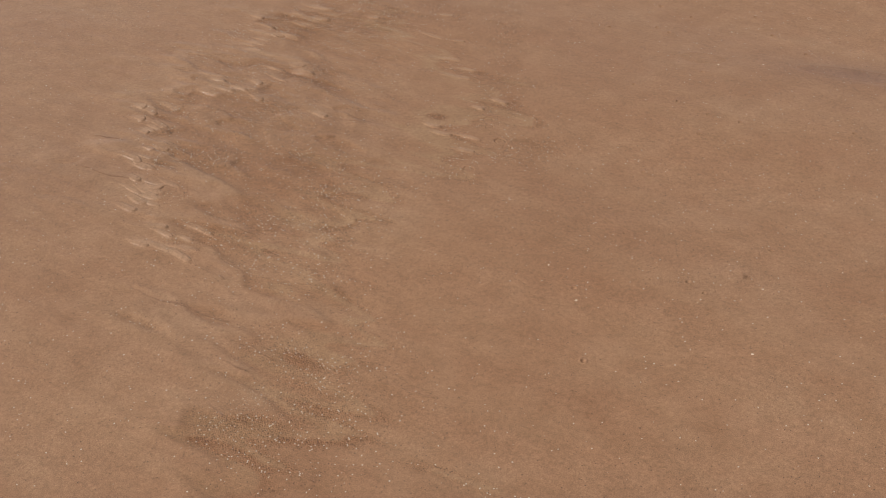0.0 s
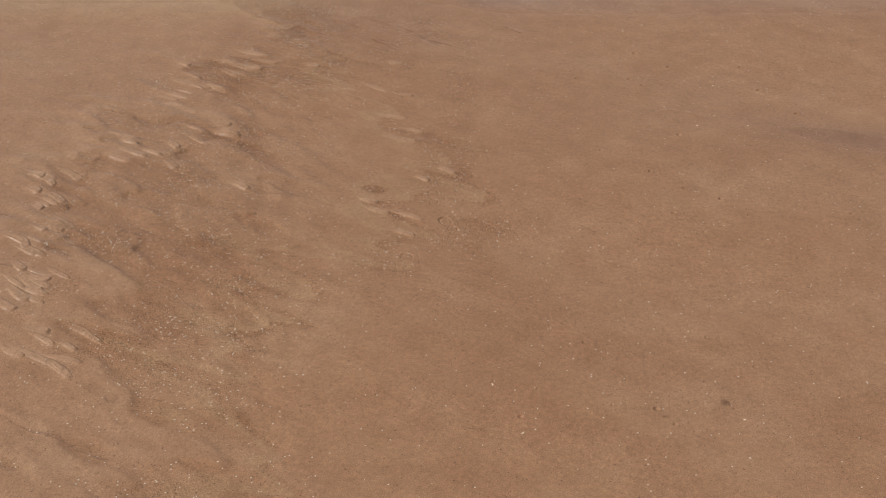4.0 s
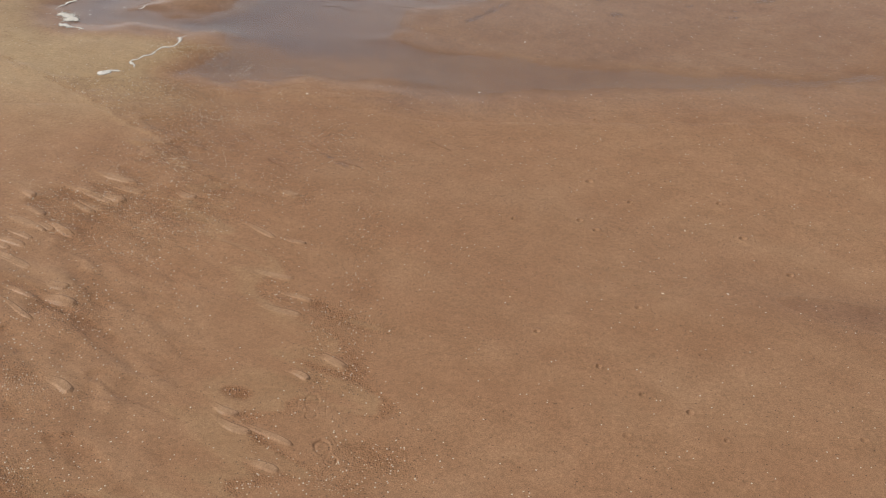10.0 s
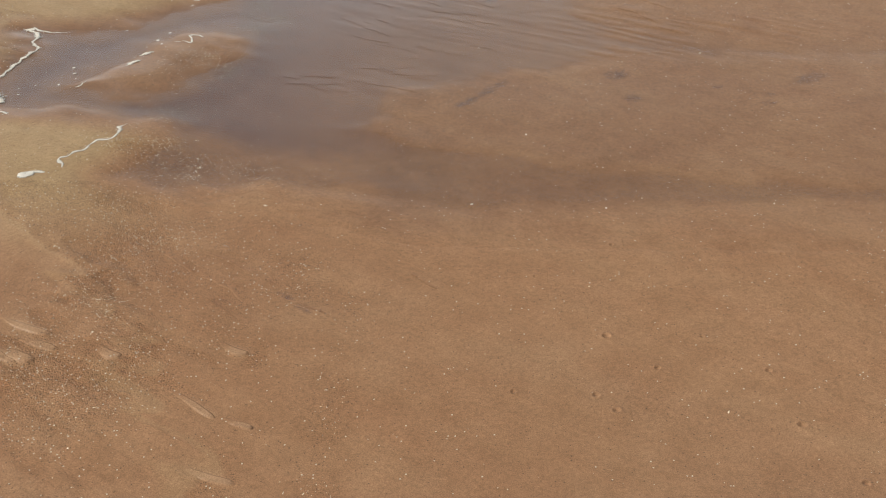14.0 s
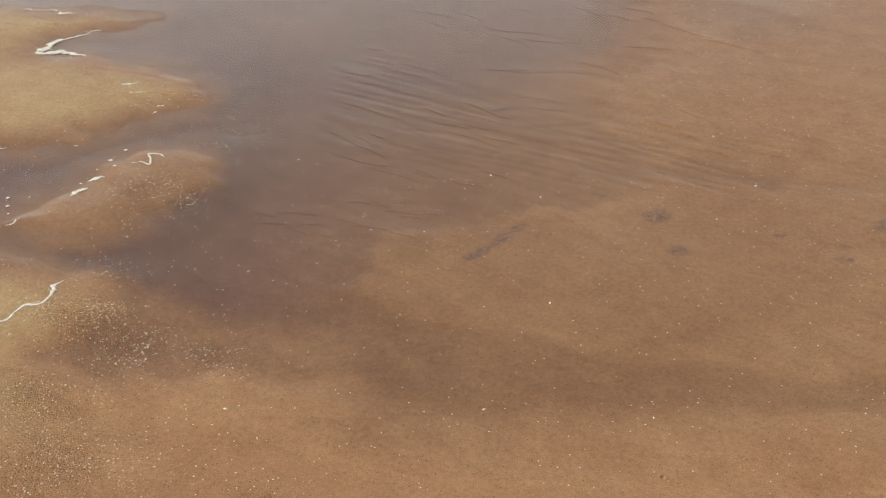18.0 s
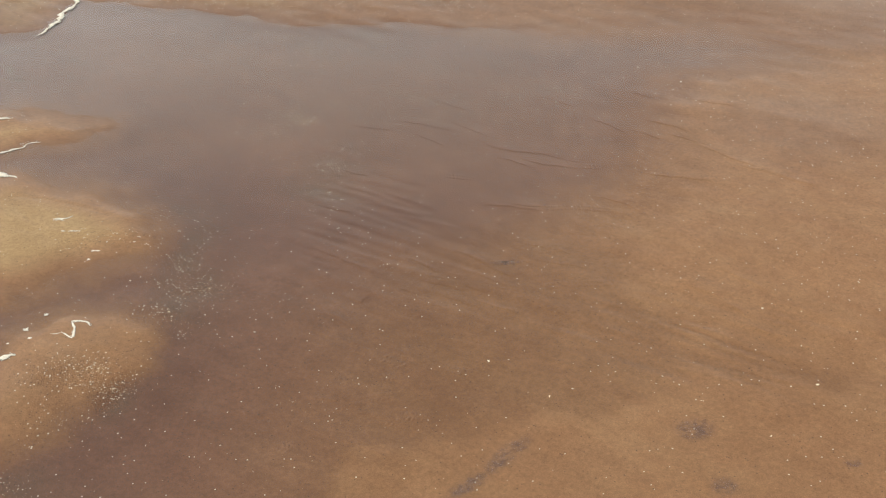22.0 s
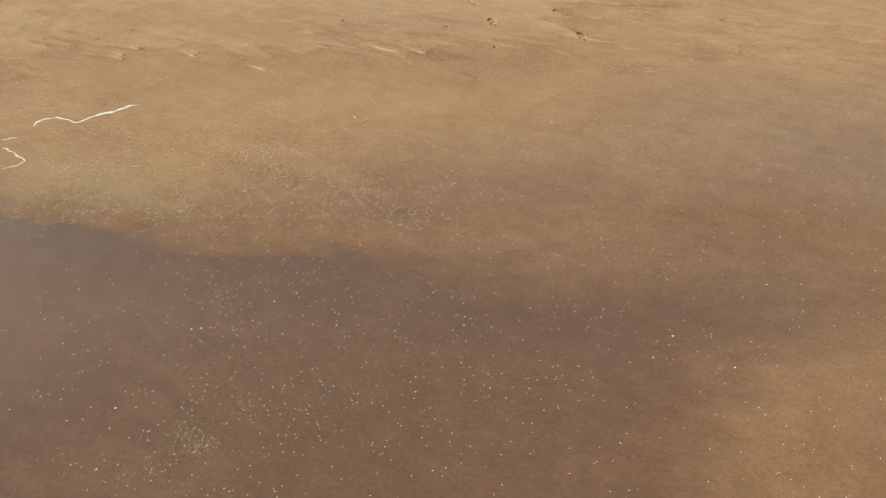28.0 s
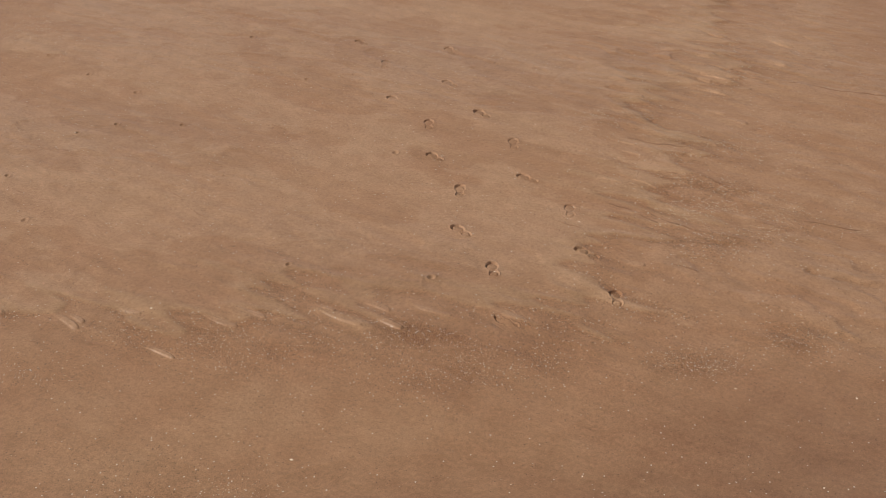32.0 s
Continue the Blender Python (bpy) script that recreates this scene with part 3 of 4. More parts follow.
for n in range(104):
    if n < 56:
        y = lay.uniform(8.4, 12.9)
        x = float(np.interp(y, [5, 8.7, 9.3, 10.5, 11.0, 12.0, 13.0], [-0.3, -1.25, -1.6, -1.95, -1.25, -1.2, -0.7])) + lay.gauss(0.0, 0.14)
    elif n < 68:
        y = lay.uniform(9.5, 12.6)
        x = float(np.interp(y, [9.5, 10.5, 11.5, 12.5], [0.5, 0.85, 0.65, 0.35])) + lay.gauss(0.0, 0.2)
    elif n < 84:
        x = lay.uniform(-2.0, 2.6)
        y = 25.12 + 0.08 * x + lay.gauss(0, 0.14)
    else:
        y = lay.uniform(25.4, 30.4)
        x = float(np.interp(y, [25.4, 26.7, 28.2, 31], [2.8, 2.95, 3.3, 4.1])) + lay.gauss(0, 0.3)
    TONGUES.append((x, y, lay.gauss(-31, 5), lay.uniform(0.18, 0.42), lay.uniform(0.045, 0.08), lay.uniform(0.004, 0.008)))
for x, y, turn, long, wide, high in TONGUES:
    i, j = int((x - X0) / STEP), int((y - Y0) / STEP)
    near = (slice(max(0, j - 16), j + 17), slice(max(0, i - 16), i + 17))
    c, s = math.cos(radians(turn)), math.sin(radians(turn))
    u = ((GX[near] - x) * c + (GY[near] - y) * s) / long
    v = ((GY[near] - y) * c - (GX[near] - x) * s) / wide
    # tops lightened: fair sand, with the light on them painted in
    top = smooth(0.05, 0.6, u) * (1 - smooth(0.9, 1.1, u)) * (1 - smooth(0.3, 0.75, np.abs(v)))
    FAIR[near] = np.clip(FAIR[near] + 0.4 * top, 0, 1)
    COARSE[near] = COARSE[near] * (1 - top) + 0.5 * np.exp(-(((u - 1.35) / 0.3) ** 2 + v**2 / 1.5))
# crumbs plus a painted dark edge, standing in for the lobes' weak shade
COARSE = COARSE + 2.0 * rough * terrace * (1 - terrace)
patchy = field(0.16, 0.07, -30)
COARSE = np.clip(COARSE * (0.8 + 0.35 * patchy) + (0.24 + 0.2 * smooth(11.0, 11.8, GY)) * west * (GY < 14.3) * (1 - smooth(-0.05, 0.1, sheet_south)), 0, 1)
HEIGHT += 0.0022 * pock * COARSE
HEIGHT = HEIGHT * edge + 0.03 * (1 - edge)

# beyond the shaped stretch the beach goes on plain
rim = np.minimum(np.minimum(GX - gx[0], gx[-1] - GX) / 1.3, near_edge / 0.5)
ease = smooth(0.0, 1.0, rim + 0.35 * np.clip(swell, -1.5, 1.5) * np.clip(rim, 0, 1))
WET, PALE, COARSE, SOAK, FAIR = 0.12 + (WET - 0.12) * ease, PALE * ease, COARSE * ease, SOAK * ease, FAIR * ease

# ---- shoe prints: place, heading in degrees and depth ----
PRINTS = [(1.86, 25.72, 10, 1), (1.60, 26.28, 40, 0.9), (1.56, 26.95, 2, 0.8), (1.31, 27.56, 38, 0.9), (1.21, 28.23, 5, 0.7), (0.84, 28.77, 35, 0.7), (1.69, 28.46, 40, 1), (1.99, 27.84, 5, 0.5), (2.11, 27.18, 48, 0.8), (2.45, 26.63, 2, 0.5), (2.55, 25.97, 48, 1), (2.73, 25.37, 4, 1), (2.01, 25.09, 35, 1), (1.97, 25.05, 42, 0.8), (0.34, 30.26, 38, 0.6), (0.66, 29.66, 2, 0.6), (1.30, 30.04, 20, 0.5), (1.35, 29.16, 40, 0.6), (1.13, 10.21, 5, 0.20), (1.25, 9.86, 30, 0.34), (1.00, 9.41, 10, 0.20)]
SOUTH_PITS = [(2.97, 11.1), (2.7, 10.56), (3.16, 10.19), (4.02, 9.99), (2.36, 10.87), (2.81, 10.01), (3.32, 9.98), (2.77, 11.94), (2.23, 12.08), (2.67, 12.06), (3.91, 13.4), (2.86, 13.51), (2.37, 13.15), (3.93, 11.44), (3.02, 12.29), (3.3, 12.57), (2.76, 12.57), (3.71, 11.85), (3.62, 12.28), (1.77, 7.21), (2.58, 7.89), (3.09, 8.37), (1.74, 7.94), (2.12, 8.58), (2.49, 8.01), (2.32, 9.42), (2.92, 10.33)]
NORTH_PITS = [(-1.98, 27.94), (-2.31, 27.09), (-1.88, 26.35), (-1.73, 25.48), (-1.68, 28.13), (-1.07, 28.15), (-1.73, 28.91), (-2.35, 29.36), (-2.96, 29.88), (-0.88, 30.43), (0.96, 27.63), (1.42, 25.58), (0.36, 25.71), (-0.09, 29.25), (-3.13, 26.46), (-2.55, 25.26), (-2.02, 25.29)]
hollows = random.Random(11)
PITS = [(x, y, hollows.uniform(0.016, 0.024)) for x, y in SOUTH_PITS] + [(x, y, hollows.uniform(0.022, 0.034)) for x, y in NORTH_PITS]
for n in range(34):
    if n < 24:
        PITS.append((hollows.uniform(2.0, 5.4), hollows.uniform(7.5, 13.5), hollows.uniform(0.009, 0.016)))
    else:
        PITS.append((hollows.uniform(-3.4, 1.4), hollows.uniform(25.8, 30.6), hollows.uniform(0.010, 0.018)))
GROUND = HEIGHT.copy()
for x, y, a, k in PRINTS:
    c, s = math.cos(radians(a)), math.sin(radians(a))
    u, v = (GX - x) * c + (GY - y) * s, (GY - y) * c - (GX - x) * s
    GROUND -= 0.036 * (1 - smooth(0.75, 1.1, np.sqrt((u / 0.056) ** 2 + (v / 0.12) ** 2)))
for x, y, r in PITS:
    i, j = int((x - X0) / STEP), int((y - Y0) / STEP)
    near = (slice(max(0, j - 6), j + 7), slice(max(0, i - 6), i + 7))
    GROUND[near] -= 0.022 * (1 - smooth(0.045, 0.065, np.hypot(GX[near] - x, GY[near] - y)))


def sample(grid, x, y):
    """A grid's value at places of the plan."""
    fx = np.clip((np.asarray(x, float) - X0) / STEP, 0, NX - 1.001)
    fy = np.clip((np.asarray(y, float) - Y0) / STEP, 0, NY - 1.001)
    i, j = fx.astype(int), fy.astype(int)
    u, v = fx - i, fy - j
    return (grid[j, i] * (1 - u) + grid[j, i + 1] * u) * (1 - v) + (grid[j + 1, i] * (1 - u) + grid[j + 1, i + 1] * u) * v


def mesh_from(name, verts, faces, mat, flat=False):
    me = bpy.data.meshes.new(name)
    n, corners = len(faces), faces.shape[1]
    me.vertices.add(len(verts))
    me.vertices.foreach_set("co", np.asarray(verts, np.float32).ravel())
    me.loops.add(n * corners)
    me.loops.foreach_set("vertex_index", np.asarray(faces, np.int32).ravel())
    me.polygons.add(n)
    me.polygons.foreach_set("loop_start", np.arange(0, n * corners, corners, dtype=np.int32))
    me.polygons.foreach_set("use_smooth", np.full(n, not flat))
    me.update(calc_edges=True)
    me.materials.append(mat)
    return me


def grid_faces(rows, cols):
    i = np.arange(rows * cols).reshape(rows, cols)
    return np.stack([i[:-1, :-1], i[:-1, 1:], i[1:, 1:], i[1:, :-1]], -1).reshape(-1, 4)


def sand_tags(me, x, y):
    for name, grid in (("wet", WET), ("pale", PALE), ("coarse", COARSE), ("soak", SOAK), ("fair", FAIR)):
        me.attributes.new(name, "FLOAT", "POINT").data.foreach_set("value", sample(grid, x, y).astype(np.float32).ravel())


def sand_patch(name, x, y, relief, lift=0.0012, damp=None):
    """A finely worked piece of the sand's surface; x, y and relief are sheets of the same size."""
    z = sample(HEIGHT, x, y) + relief + lift
    me = mesh_from(name, np.stack([x, y, z], -1).reshape(-1, 3), grid_faces(*x.shape), SAND)
    sand_tags(me, x.ravel(), y.ravel())
    if damp is not None:
        for key, grid in (("wet", WET), ("soak", SOAK), ("coarse", COARSE)):
            me.attributes[key].data.foreach_set("value", np.maximum(sample(grid, x, y), damp).astype(np.float32).ravel())
    return new(name, me)


# ---- ground: one sheet, finely shaped along the walk, plain out to the horizon ----
verts = np.stack([GX, GY, GROUND], -1).reshape(-1, 3)
faces = grid_faces(NY, NX)
FAR = 900.0
far = [(a, b, 0.03) for b in (-FAR, gy[0], gy[-1], FAR) for a in (-FAR, gx[0], gx[-1], FAR)]
k = len(verts)
ring = [(k + 4 * r + c, k + 4 * r + c + 1, k + 4 * r + c + 5, k + 4 * r + c + 4) for r in range(3) for c in range(3) if (r, c) != (1, 1)]
me = mesh_from("ground", np.concatenate([verts, np.array(far)]), np.concatenate([faces, np.array(ring)]), SAND)
allx = np.concatenate([GX.ravel(), [p[0] for p in far]])
ally = np.concatenate([GY.ravel(), [p[1] for p in far]])
sand_tags(me, allx, ally)
tagged(new("ground", me), "damp brown beach sand with rills and streaks", "sand", kind="structure")

# ---- water: one thin level sheet in the pool's hollow ----
wx, wy = np.meshgrid(np.linspace(-4.8, 6.6, 457), np.linspace(13.6, 22.6, 361))
me = mesh_from("water", np.stack([wx, wy, 0 * wx], -1).reshape(-1, 3), grid_faces(*wx.shape), WATER)
deep = -sample(HEIGHT, wx, wy)
thin = sample(smooth(1.5, 3.5, GX) * smooth(16.8, 18.0, GY), wx, wy)
film = smooth(0, 1, deep / (0.003 + 0.005 * thin)) * smooth(0.0, 0.04 + 1.1 * thin, sample(ragged + 0.12 * swell, wx, wy))
me.attributes.new("depth", "FLOAT", "POINT").data.foreach_set("value", film.astype(np.float32).ravel())
tagged(new("water", me), "thin sheet of clear seawater over sand", "water", kind="structure")


# ---- shoe prints: a ball and a heel pressed in, with a steep wall and a low rim ----
def shoe_print(x, y, heading, deep):
    u, v = np.meshgrid(np.linspace(-0.085, 0.085, 69), np.linspace(-0.15, 0.15, 121))
    fore = np.sqrt((u / 0.047) ** 2 + ((v - 0.042) / 0.066) ** 2)
    heel = np.sqrt((u / 0.038) ** 2 + ((v + 0.068) / 0.042) ** 2)
    shape = -0.10 * np.log(np.exp(-fore / 0.10) + np.exp(-heel / 0.10))
    shape = shape + 0.05 * np.sin(u * 130 + x * 70) * np.sin(v * 90 + y * 50)
    sole = 1 - smooth(0.80, 1.0, shape)
    wall = np.exp(-((shape - 0.80) / 0.16) ** 2)
    toe, back = smooth(0.03, 0.08, v), smooth(0.05, 0.09, -v)
    waist = np.exp(-((v + 0.022) / 0.016) ** 2) * (np.abs(u) < 0.03)
    rim = np.exp(-((shape - 1.12) / 0.12) ** 2) * (0.5 + 0.5 * np.sin(3 * np.arctan2(v, u) + x * 9))
    tread = 0.0012 * np.sign(np.sin(v * 2 * np.pi / 0.020)) * (np.abs(u) < 0.026) * sole
    relief = (-0.005 * sole - 0.011 * wall * (0.18 + 0.9 * toe + 0.45 * back) - 0.005 * waist + 0.0035 * rim + tread) * deep * 1.25
    skirt = np.maximum(smooth(0.068, 0.085, np.abs(u)), smooth(0.125, 0.15, np.abs(v)))
    relief = relief * (1 - skirt) - 0.0018 * skirt
    a = radians(heading)
    ob = sand_patch("footprint", x + u * math.cos(a) - v * math.sin(a), y + u * math.sin(a) + v * math.cos(a), relief)
    return tagged(ob, "shallow shoe print pressed into damp sand" if deep > 0.75 else "faint washed-out shoe print in damp sand", "footprint", "trail of shoe prints")


for row in PRINTS:
    shoe_print(*row)


# ---- crawl tracks: two rows of small dents with a drag line between ----
def crawl_track(points, width=0.085):
    p = np.array(points, float)
    seg = np.r_[0, np.cumsum(np.hypot(*np.diff(p, axis=0).T))]
    s = np.arange(0, seg[-1], 0.006)
    cx, cy = np.interp(s, seg, p[:, 0]), np.interp(s, seg, p[:, 1])
    kernel = np.hanning(13) / np.hanning(13).sum()
    cx, cy = (np.convolve(np.pad(c, 6, mode="edge"), kernel, "valid") for c in (cx, cy))
    cy = cy + 0.008 * np.sin(s * 9.1 + p[0, 0] * 5)
    dx, dy = np.gradient(cx), np.gradient(cy)
    n = np.hypot(dx, dy) + 1e-9
    across = np.linspace(-0.5, 0.5, 19)
    x = cx[:, None] - (dy / n)[:, None] * across * width
    y = cy[:, None] + (dx / n)[:, None] * across * width
    phase = s[:, None] / 0.021 + 0.5 * (across > 0) + 0.9 * np.abs(across) + 0.35 * np.sin(s * 57 + p[0, 1] * 9)[:, None]
    dent = np.clip(np.sin(phase * 2 * np.pi), -0.5, 1) * np.exp(-((np.abs(across) - 0.27) / 0.12) ** 2)
    ends = smooth(0, 0.05, s) * smooth(0, 0.03, s[-1] - s) * (0.8 + 0.2 * np.sin(s * 23 + p[0, 1]))
    side = smooth(0.5, 0.42, np.abs(across))
    relief = (0.0027 * dent - 0.0008 * np.exp(-(across / 0.07) ** 2)) * ends[:, None] * side
    relief += 0.0024 * ends[:, None] * (1 - (2 * across) ** 4) - 0.0018
    return tagged(sand_patch("crawl_track", x, y, relief), "narrow dotted crawl track across wet sand", "track", "crawl tracks")


for line in (
    [(2.28, 18.27), (2.49, 18.27), (2.68, 18.25), (2.86, 18.23)], [(2.21, 17.7), (2.32, 17.72), (2.45, 17.75)], [(2.2, 17.26), (2.35, 17.31), (2.55, 17.32), (2.77, 17.34)],
    [(1.89, 17.37), (2.01, 17.3), (2.14, 17.27)], [(1.39, 17.46), (1.63, 17.43), (1.78, 17.38)], [(2.16, 19.06), (2.29, 18.93), (2.49, 18.88), (2.75, 18.87)], [(1.56, 18.71), (1.68, 18.7), (1.82, 18.67)],
    [(1.0, 16.7), (1.23, 16.59), (1.38, 16.51), (1.49, 16.44)], [(1.36, 16.61), (1.46, 16.57), (1.55, 16.52)], [(1.65, 16.51), (1.74, 16.43), (1.93, 16.4)],
):
    crawl_track(line)
for line in (
    [(1.01, 16.24), (1.07, 16.31), (1.18, 16.31)], [(1.26, 16.33), (1.36, 16.35), (1.46, 16.36)], [(1.09, 16.07), (1.23, 16.14), (1.46, 16.2)], [(1.37, 16.01), (1.57, 16.01), (1.68, 15.99)],
    [(1.12, 15.97), (1.19, 15.93)], [(0.72, 16.69), (0.8, 16.75)], [(0.61, 15.89), (0.76, 15.94), (0.85, 15.9)], [(1.11, 15.98), (1.16, 15.91), (1.22, 15.81)], [(1.27, 15.99), (1.4, 15.98), (1.54, 15.94)],
    [(1.2, 15.05), (1.37, 15.0)], [(0.55, 15.95), (0.68, 15.85), (0.95, 15.72)], [(0.13, 15.06), (0.23, 15.09), (0.3, 15.08)],
):
    crawl_track(line)


# ---- small rills: a thin ridge that drops sharply on its lower side ----
def rill(points, high, wide=0.10, dark=0.65):
    p = np.array(points, float)
    seg = np.r_[0, np.cumsum(np.hypot(*np.diff(p, axis=0).T))]
    s = np.arange(0, seg[-1], 0.008)
    f = p[0, 0] * 37 + p[0, 1] * 11
    cx, cy = np.interp(s, seg, p[:, 0]), np.interp(s, seg, p[:, 1])
    kernel = np.hanning(11) / np.hanning(11).sum()
    cx, cy = (np.convolve(np.pad(c, 5, mode="edge"), kernel, "valid") for c in (cx, cy))
    cx = cx + 0.004 * np.sin(s * 31 + f)
    cy = cy + 0.012 * np.sin(s * 12 + f) + 0.004 * np.sin(s * 41 + 2 * f)
    dx, dy = np.gradient(cx), np.gradient(cy)
    n = np.hypot(dx, dy) + 1e-9
    across = np.array([-0.26, -0.13, -0.075, 0.03, 0.08, 0.14, 0.27, 0.45, 0.7, 1.0])
    shape = np.array([-0.25, -0.2, -0.05, 0.8, 1.0, 0.85, 0.6, 0.35, 0.12, -0.2])
    x = cx[:, None] - (dy / n)[:, None] * across * wide
    y = cy[:, None] + (dx / n)[:, None] * across * wide
    run = s / s[-1]
    strength = smooth(0, 0.3, run) * smooth(0, 0.15, 1 - run) * (0.75 + 0.25 * np.sin(s * 17 + f))
    relief = high * shape * strength[:, None] - 0.0012 * (shape < 0) * (strength[:, None] < 2)
    # darkens the drop and its foot through the wet, soak and coarse masks
    damp = np.array([0, 0.5, 1.0, 0.8, 0.1, 0, 0, 0, 0, 0]) * strength[:, None]
    return tagged(sand_patch("rill", x, y, relief, 0.0010, dark * damp), "thin curved rill cut by draining water in sand", "rill", "drainage rills")


for line in (
    [(-1.34, 7.95), (-1.03, 7.81), (-0.83, 7.72), (-0.66, 7.63), (-0.34, 7.53)], [(-0.57, 7.28), (-0.41, 7.17), (-0.22, 7.02)], [(-0.46, 8.41), (-0.33, 8.32), (-0.19, 8.23)], [(-0.84, 8.16), (-0.71, 8.09), (-0.57, 8.0)],
    [(-0.48, 6.8), (-0.33, 6.68), (-0.18, 6.54)], [(-0.28, 7.27), (-0.17, 7.21), (-0.05, 7.13)], [(-2.15, 9.54), (-1.84, 9.39), (-1.51, 9.27)], [(-2.19, 10.04), (-1.99, 9.96), (-1.8, 9.89)], [(-0.51, 8.62), (-0.33, 8.59), (-0.2, 8.55)],
    [(0.4, 12.92), (0.56, 12.82), (0.7, 12.69)], [(0.7, 11.3), (0.78, 11.19), (0.92, 11.09), (1.11, 10.96)], [(0.34, 12.97), (0.51, 12.79), (0.71, 12.62)],
):
    rill(line, 0.0038, 0.075, 0.45)
for line in (
    [(0.53, 13.22), (0.72, 13.1), (0.8, 13.03)], [(0.88, 12.9), (1.03, 12.8), (1.18, 12.7)], [(1.57, 13.18), (1.67, 13.1), (1.8, 12.99)],
    [(4.5, 29.26), (4.77, 29.21), (4.96, 29.12), (5.1, 29.02), (5.63, 28.89)], [(2.89, 28.0), (3.3, 27.85), (3.68, 27.69)], [(3.52, 27.33), (3.65, 27.17), (3.75, 27.02)], [(2.95, 26.69), (3.21, 26.46), (3.5, 26.24)],
    [(3.12, 25.86), (3.24, 25.8), (3.36, 25.7)], [(2.65, 26.84), (2.91, 26.65), (3.17, 26.41)], [(4.18, 26.51), (4.43, 26.44), (4.68, 26.36)],
):
    rill(line, 0.0045, 0.09, 0.5)
for line in (
    [(0.67, 17.21), (0.92, 17.0), (1.07, 16.87), (1.2, 16.73)], [(0.77, 17.12), (0.92, 17.02), (1.07, 16.88)], [(0.86, 17.14), (1.04, 17.0), (1.14, 16.8)], [(1.39, 16.59), (1.47, 16.56), (1.58, 16.48)], [(1.75, 17.21), (1.99, 17.06), (2.19, 16.95)],
    [(1.48, 17.33), (1.66, 17.28), (1.82, 17.24)], [(1.22, 16.03), (1.34, 16.01), (1.47, 15.99)], [(0.35, 15.88), (0.58, 15.85), (0.7, 15.79)], [(0.95, 16.16), (1.06, 16.14), (1.15, 16.12)], [(1.73, 17.67), (1.9, 17.54), (2.11, 17.38)],
    [(0.32, 16.01), (0.42, 15.97), (0.51, 15.93)], [(1.31, 17.66), (1.48, 17.54), (1.62, 17.37)], [(0.84, 16.8), (1.0, 16.73), (1.22, 16.63)], [(1.0, 17.16), (1.08, 17.1), (1.16, 17.05)],
):
    rill(line, 0.0042, 0.13, 0.0)
for line in (
    [(1.46, 17.40), (1.77, 17.31), (1.96, 17.18)], [(1.36, 17.24), (1.44, 17.2), (1.52, 17.17)], [(0.4, 16.04), (0.66, 16.01), (0.8, 15.95)], [(1.81, 16.61), (1.96, 16.54), (2.14, 16.42)], [(1.82, 19.23), (2.04, 19.12), (2.29, 19.03)],
    [(1.9, 18.38), (2.09, 18.31), (2.3, 18.25)], [(1.85, 18.30), (2.08, 18.26), (2.3, 18.23)], [(3.46, 19.23), (3.86, 18.86), (4.27, 18.54)], [(3.08, 17.4), (3.33, 17.21), (3.53, 16.98)], [(3.72, 18.88), (3.98, 18.75), (4.27, 18.55)],
    [(2.05, 19.03), (2.34, 18.88), (2.58, 18.82)], [(3.33, 17.61), (3.48, 17.46), (3.69, 17.23)],
):
    rill(line, 0.0036, 0.15, 0.0)
run = random.Random(31)
for n in range(104):
    if n < 40:
        y = run.uniform(6.2, 13.5)
        x = float(np.interp(y, [5, 7, 9, 11, 13], [-0.2, -0.4, -1.2, -0.5, -0.2])) + run.gauss(0.1, 0.75)
    elif n < 76:
        x, y = run.uniform(0.3, 3.6), run.uniform(15.6, 20.2)
        if y < 16.4 and x > 1.1:
            x = run.uniform(0.2, 1.0)
    else:
        x, y = run.uniform(-2.3, 5.4), run.uniform(24.6, 31.0)
    a, bend, long = radians(run.gauss(-29, 5)), run.uniform(-0.25, 0.2), run.uniform(0.18, 0.55)
    line = [(x + long * k * math.cos(a + bend * k), y + long * k * math.sin(a + bend * k)) for k in (0, 0.35, 0.7, 1.0)]
    if 40 <= n < 76:
        rill(line, run.uniform(0.0012, 0.0024), run.uniform(0.08, 0.15), 0.05)
    else:
        rill(line, run.uniform(0.0018, 0.0036), 0.07, run.uniform(0.15, 0.4))


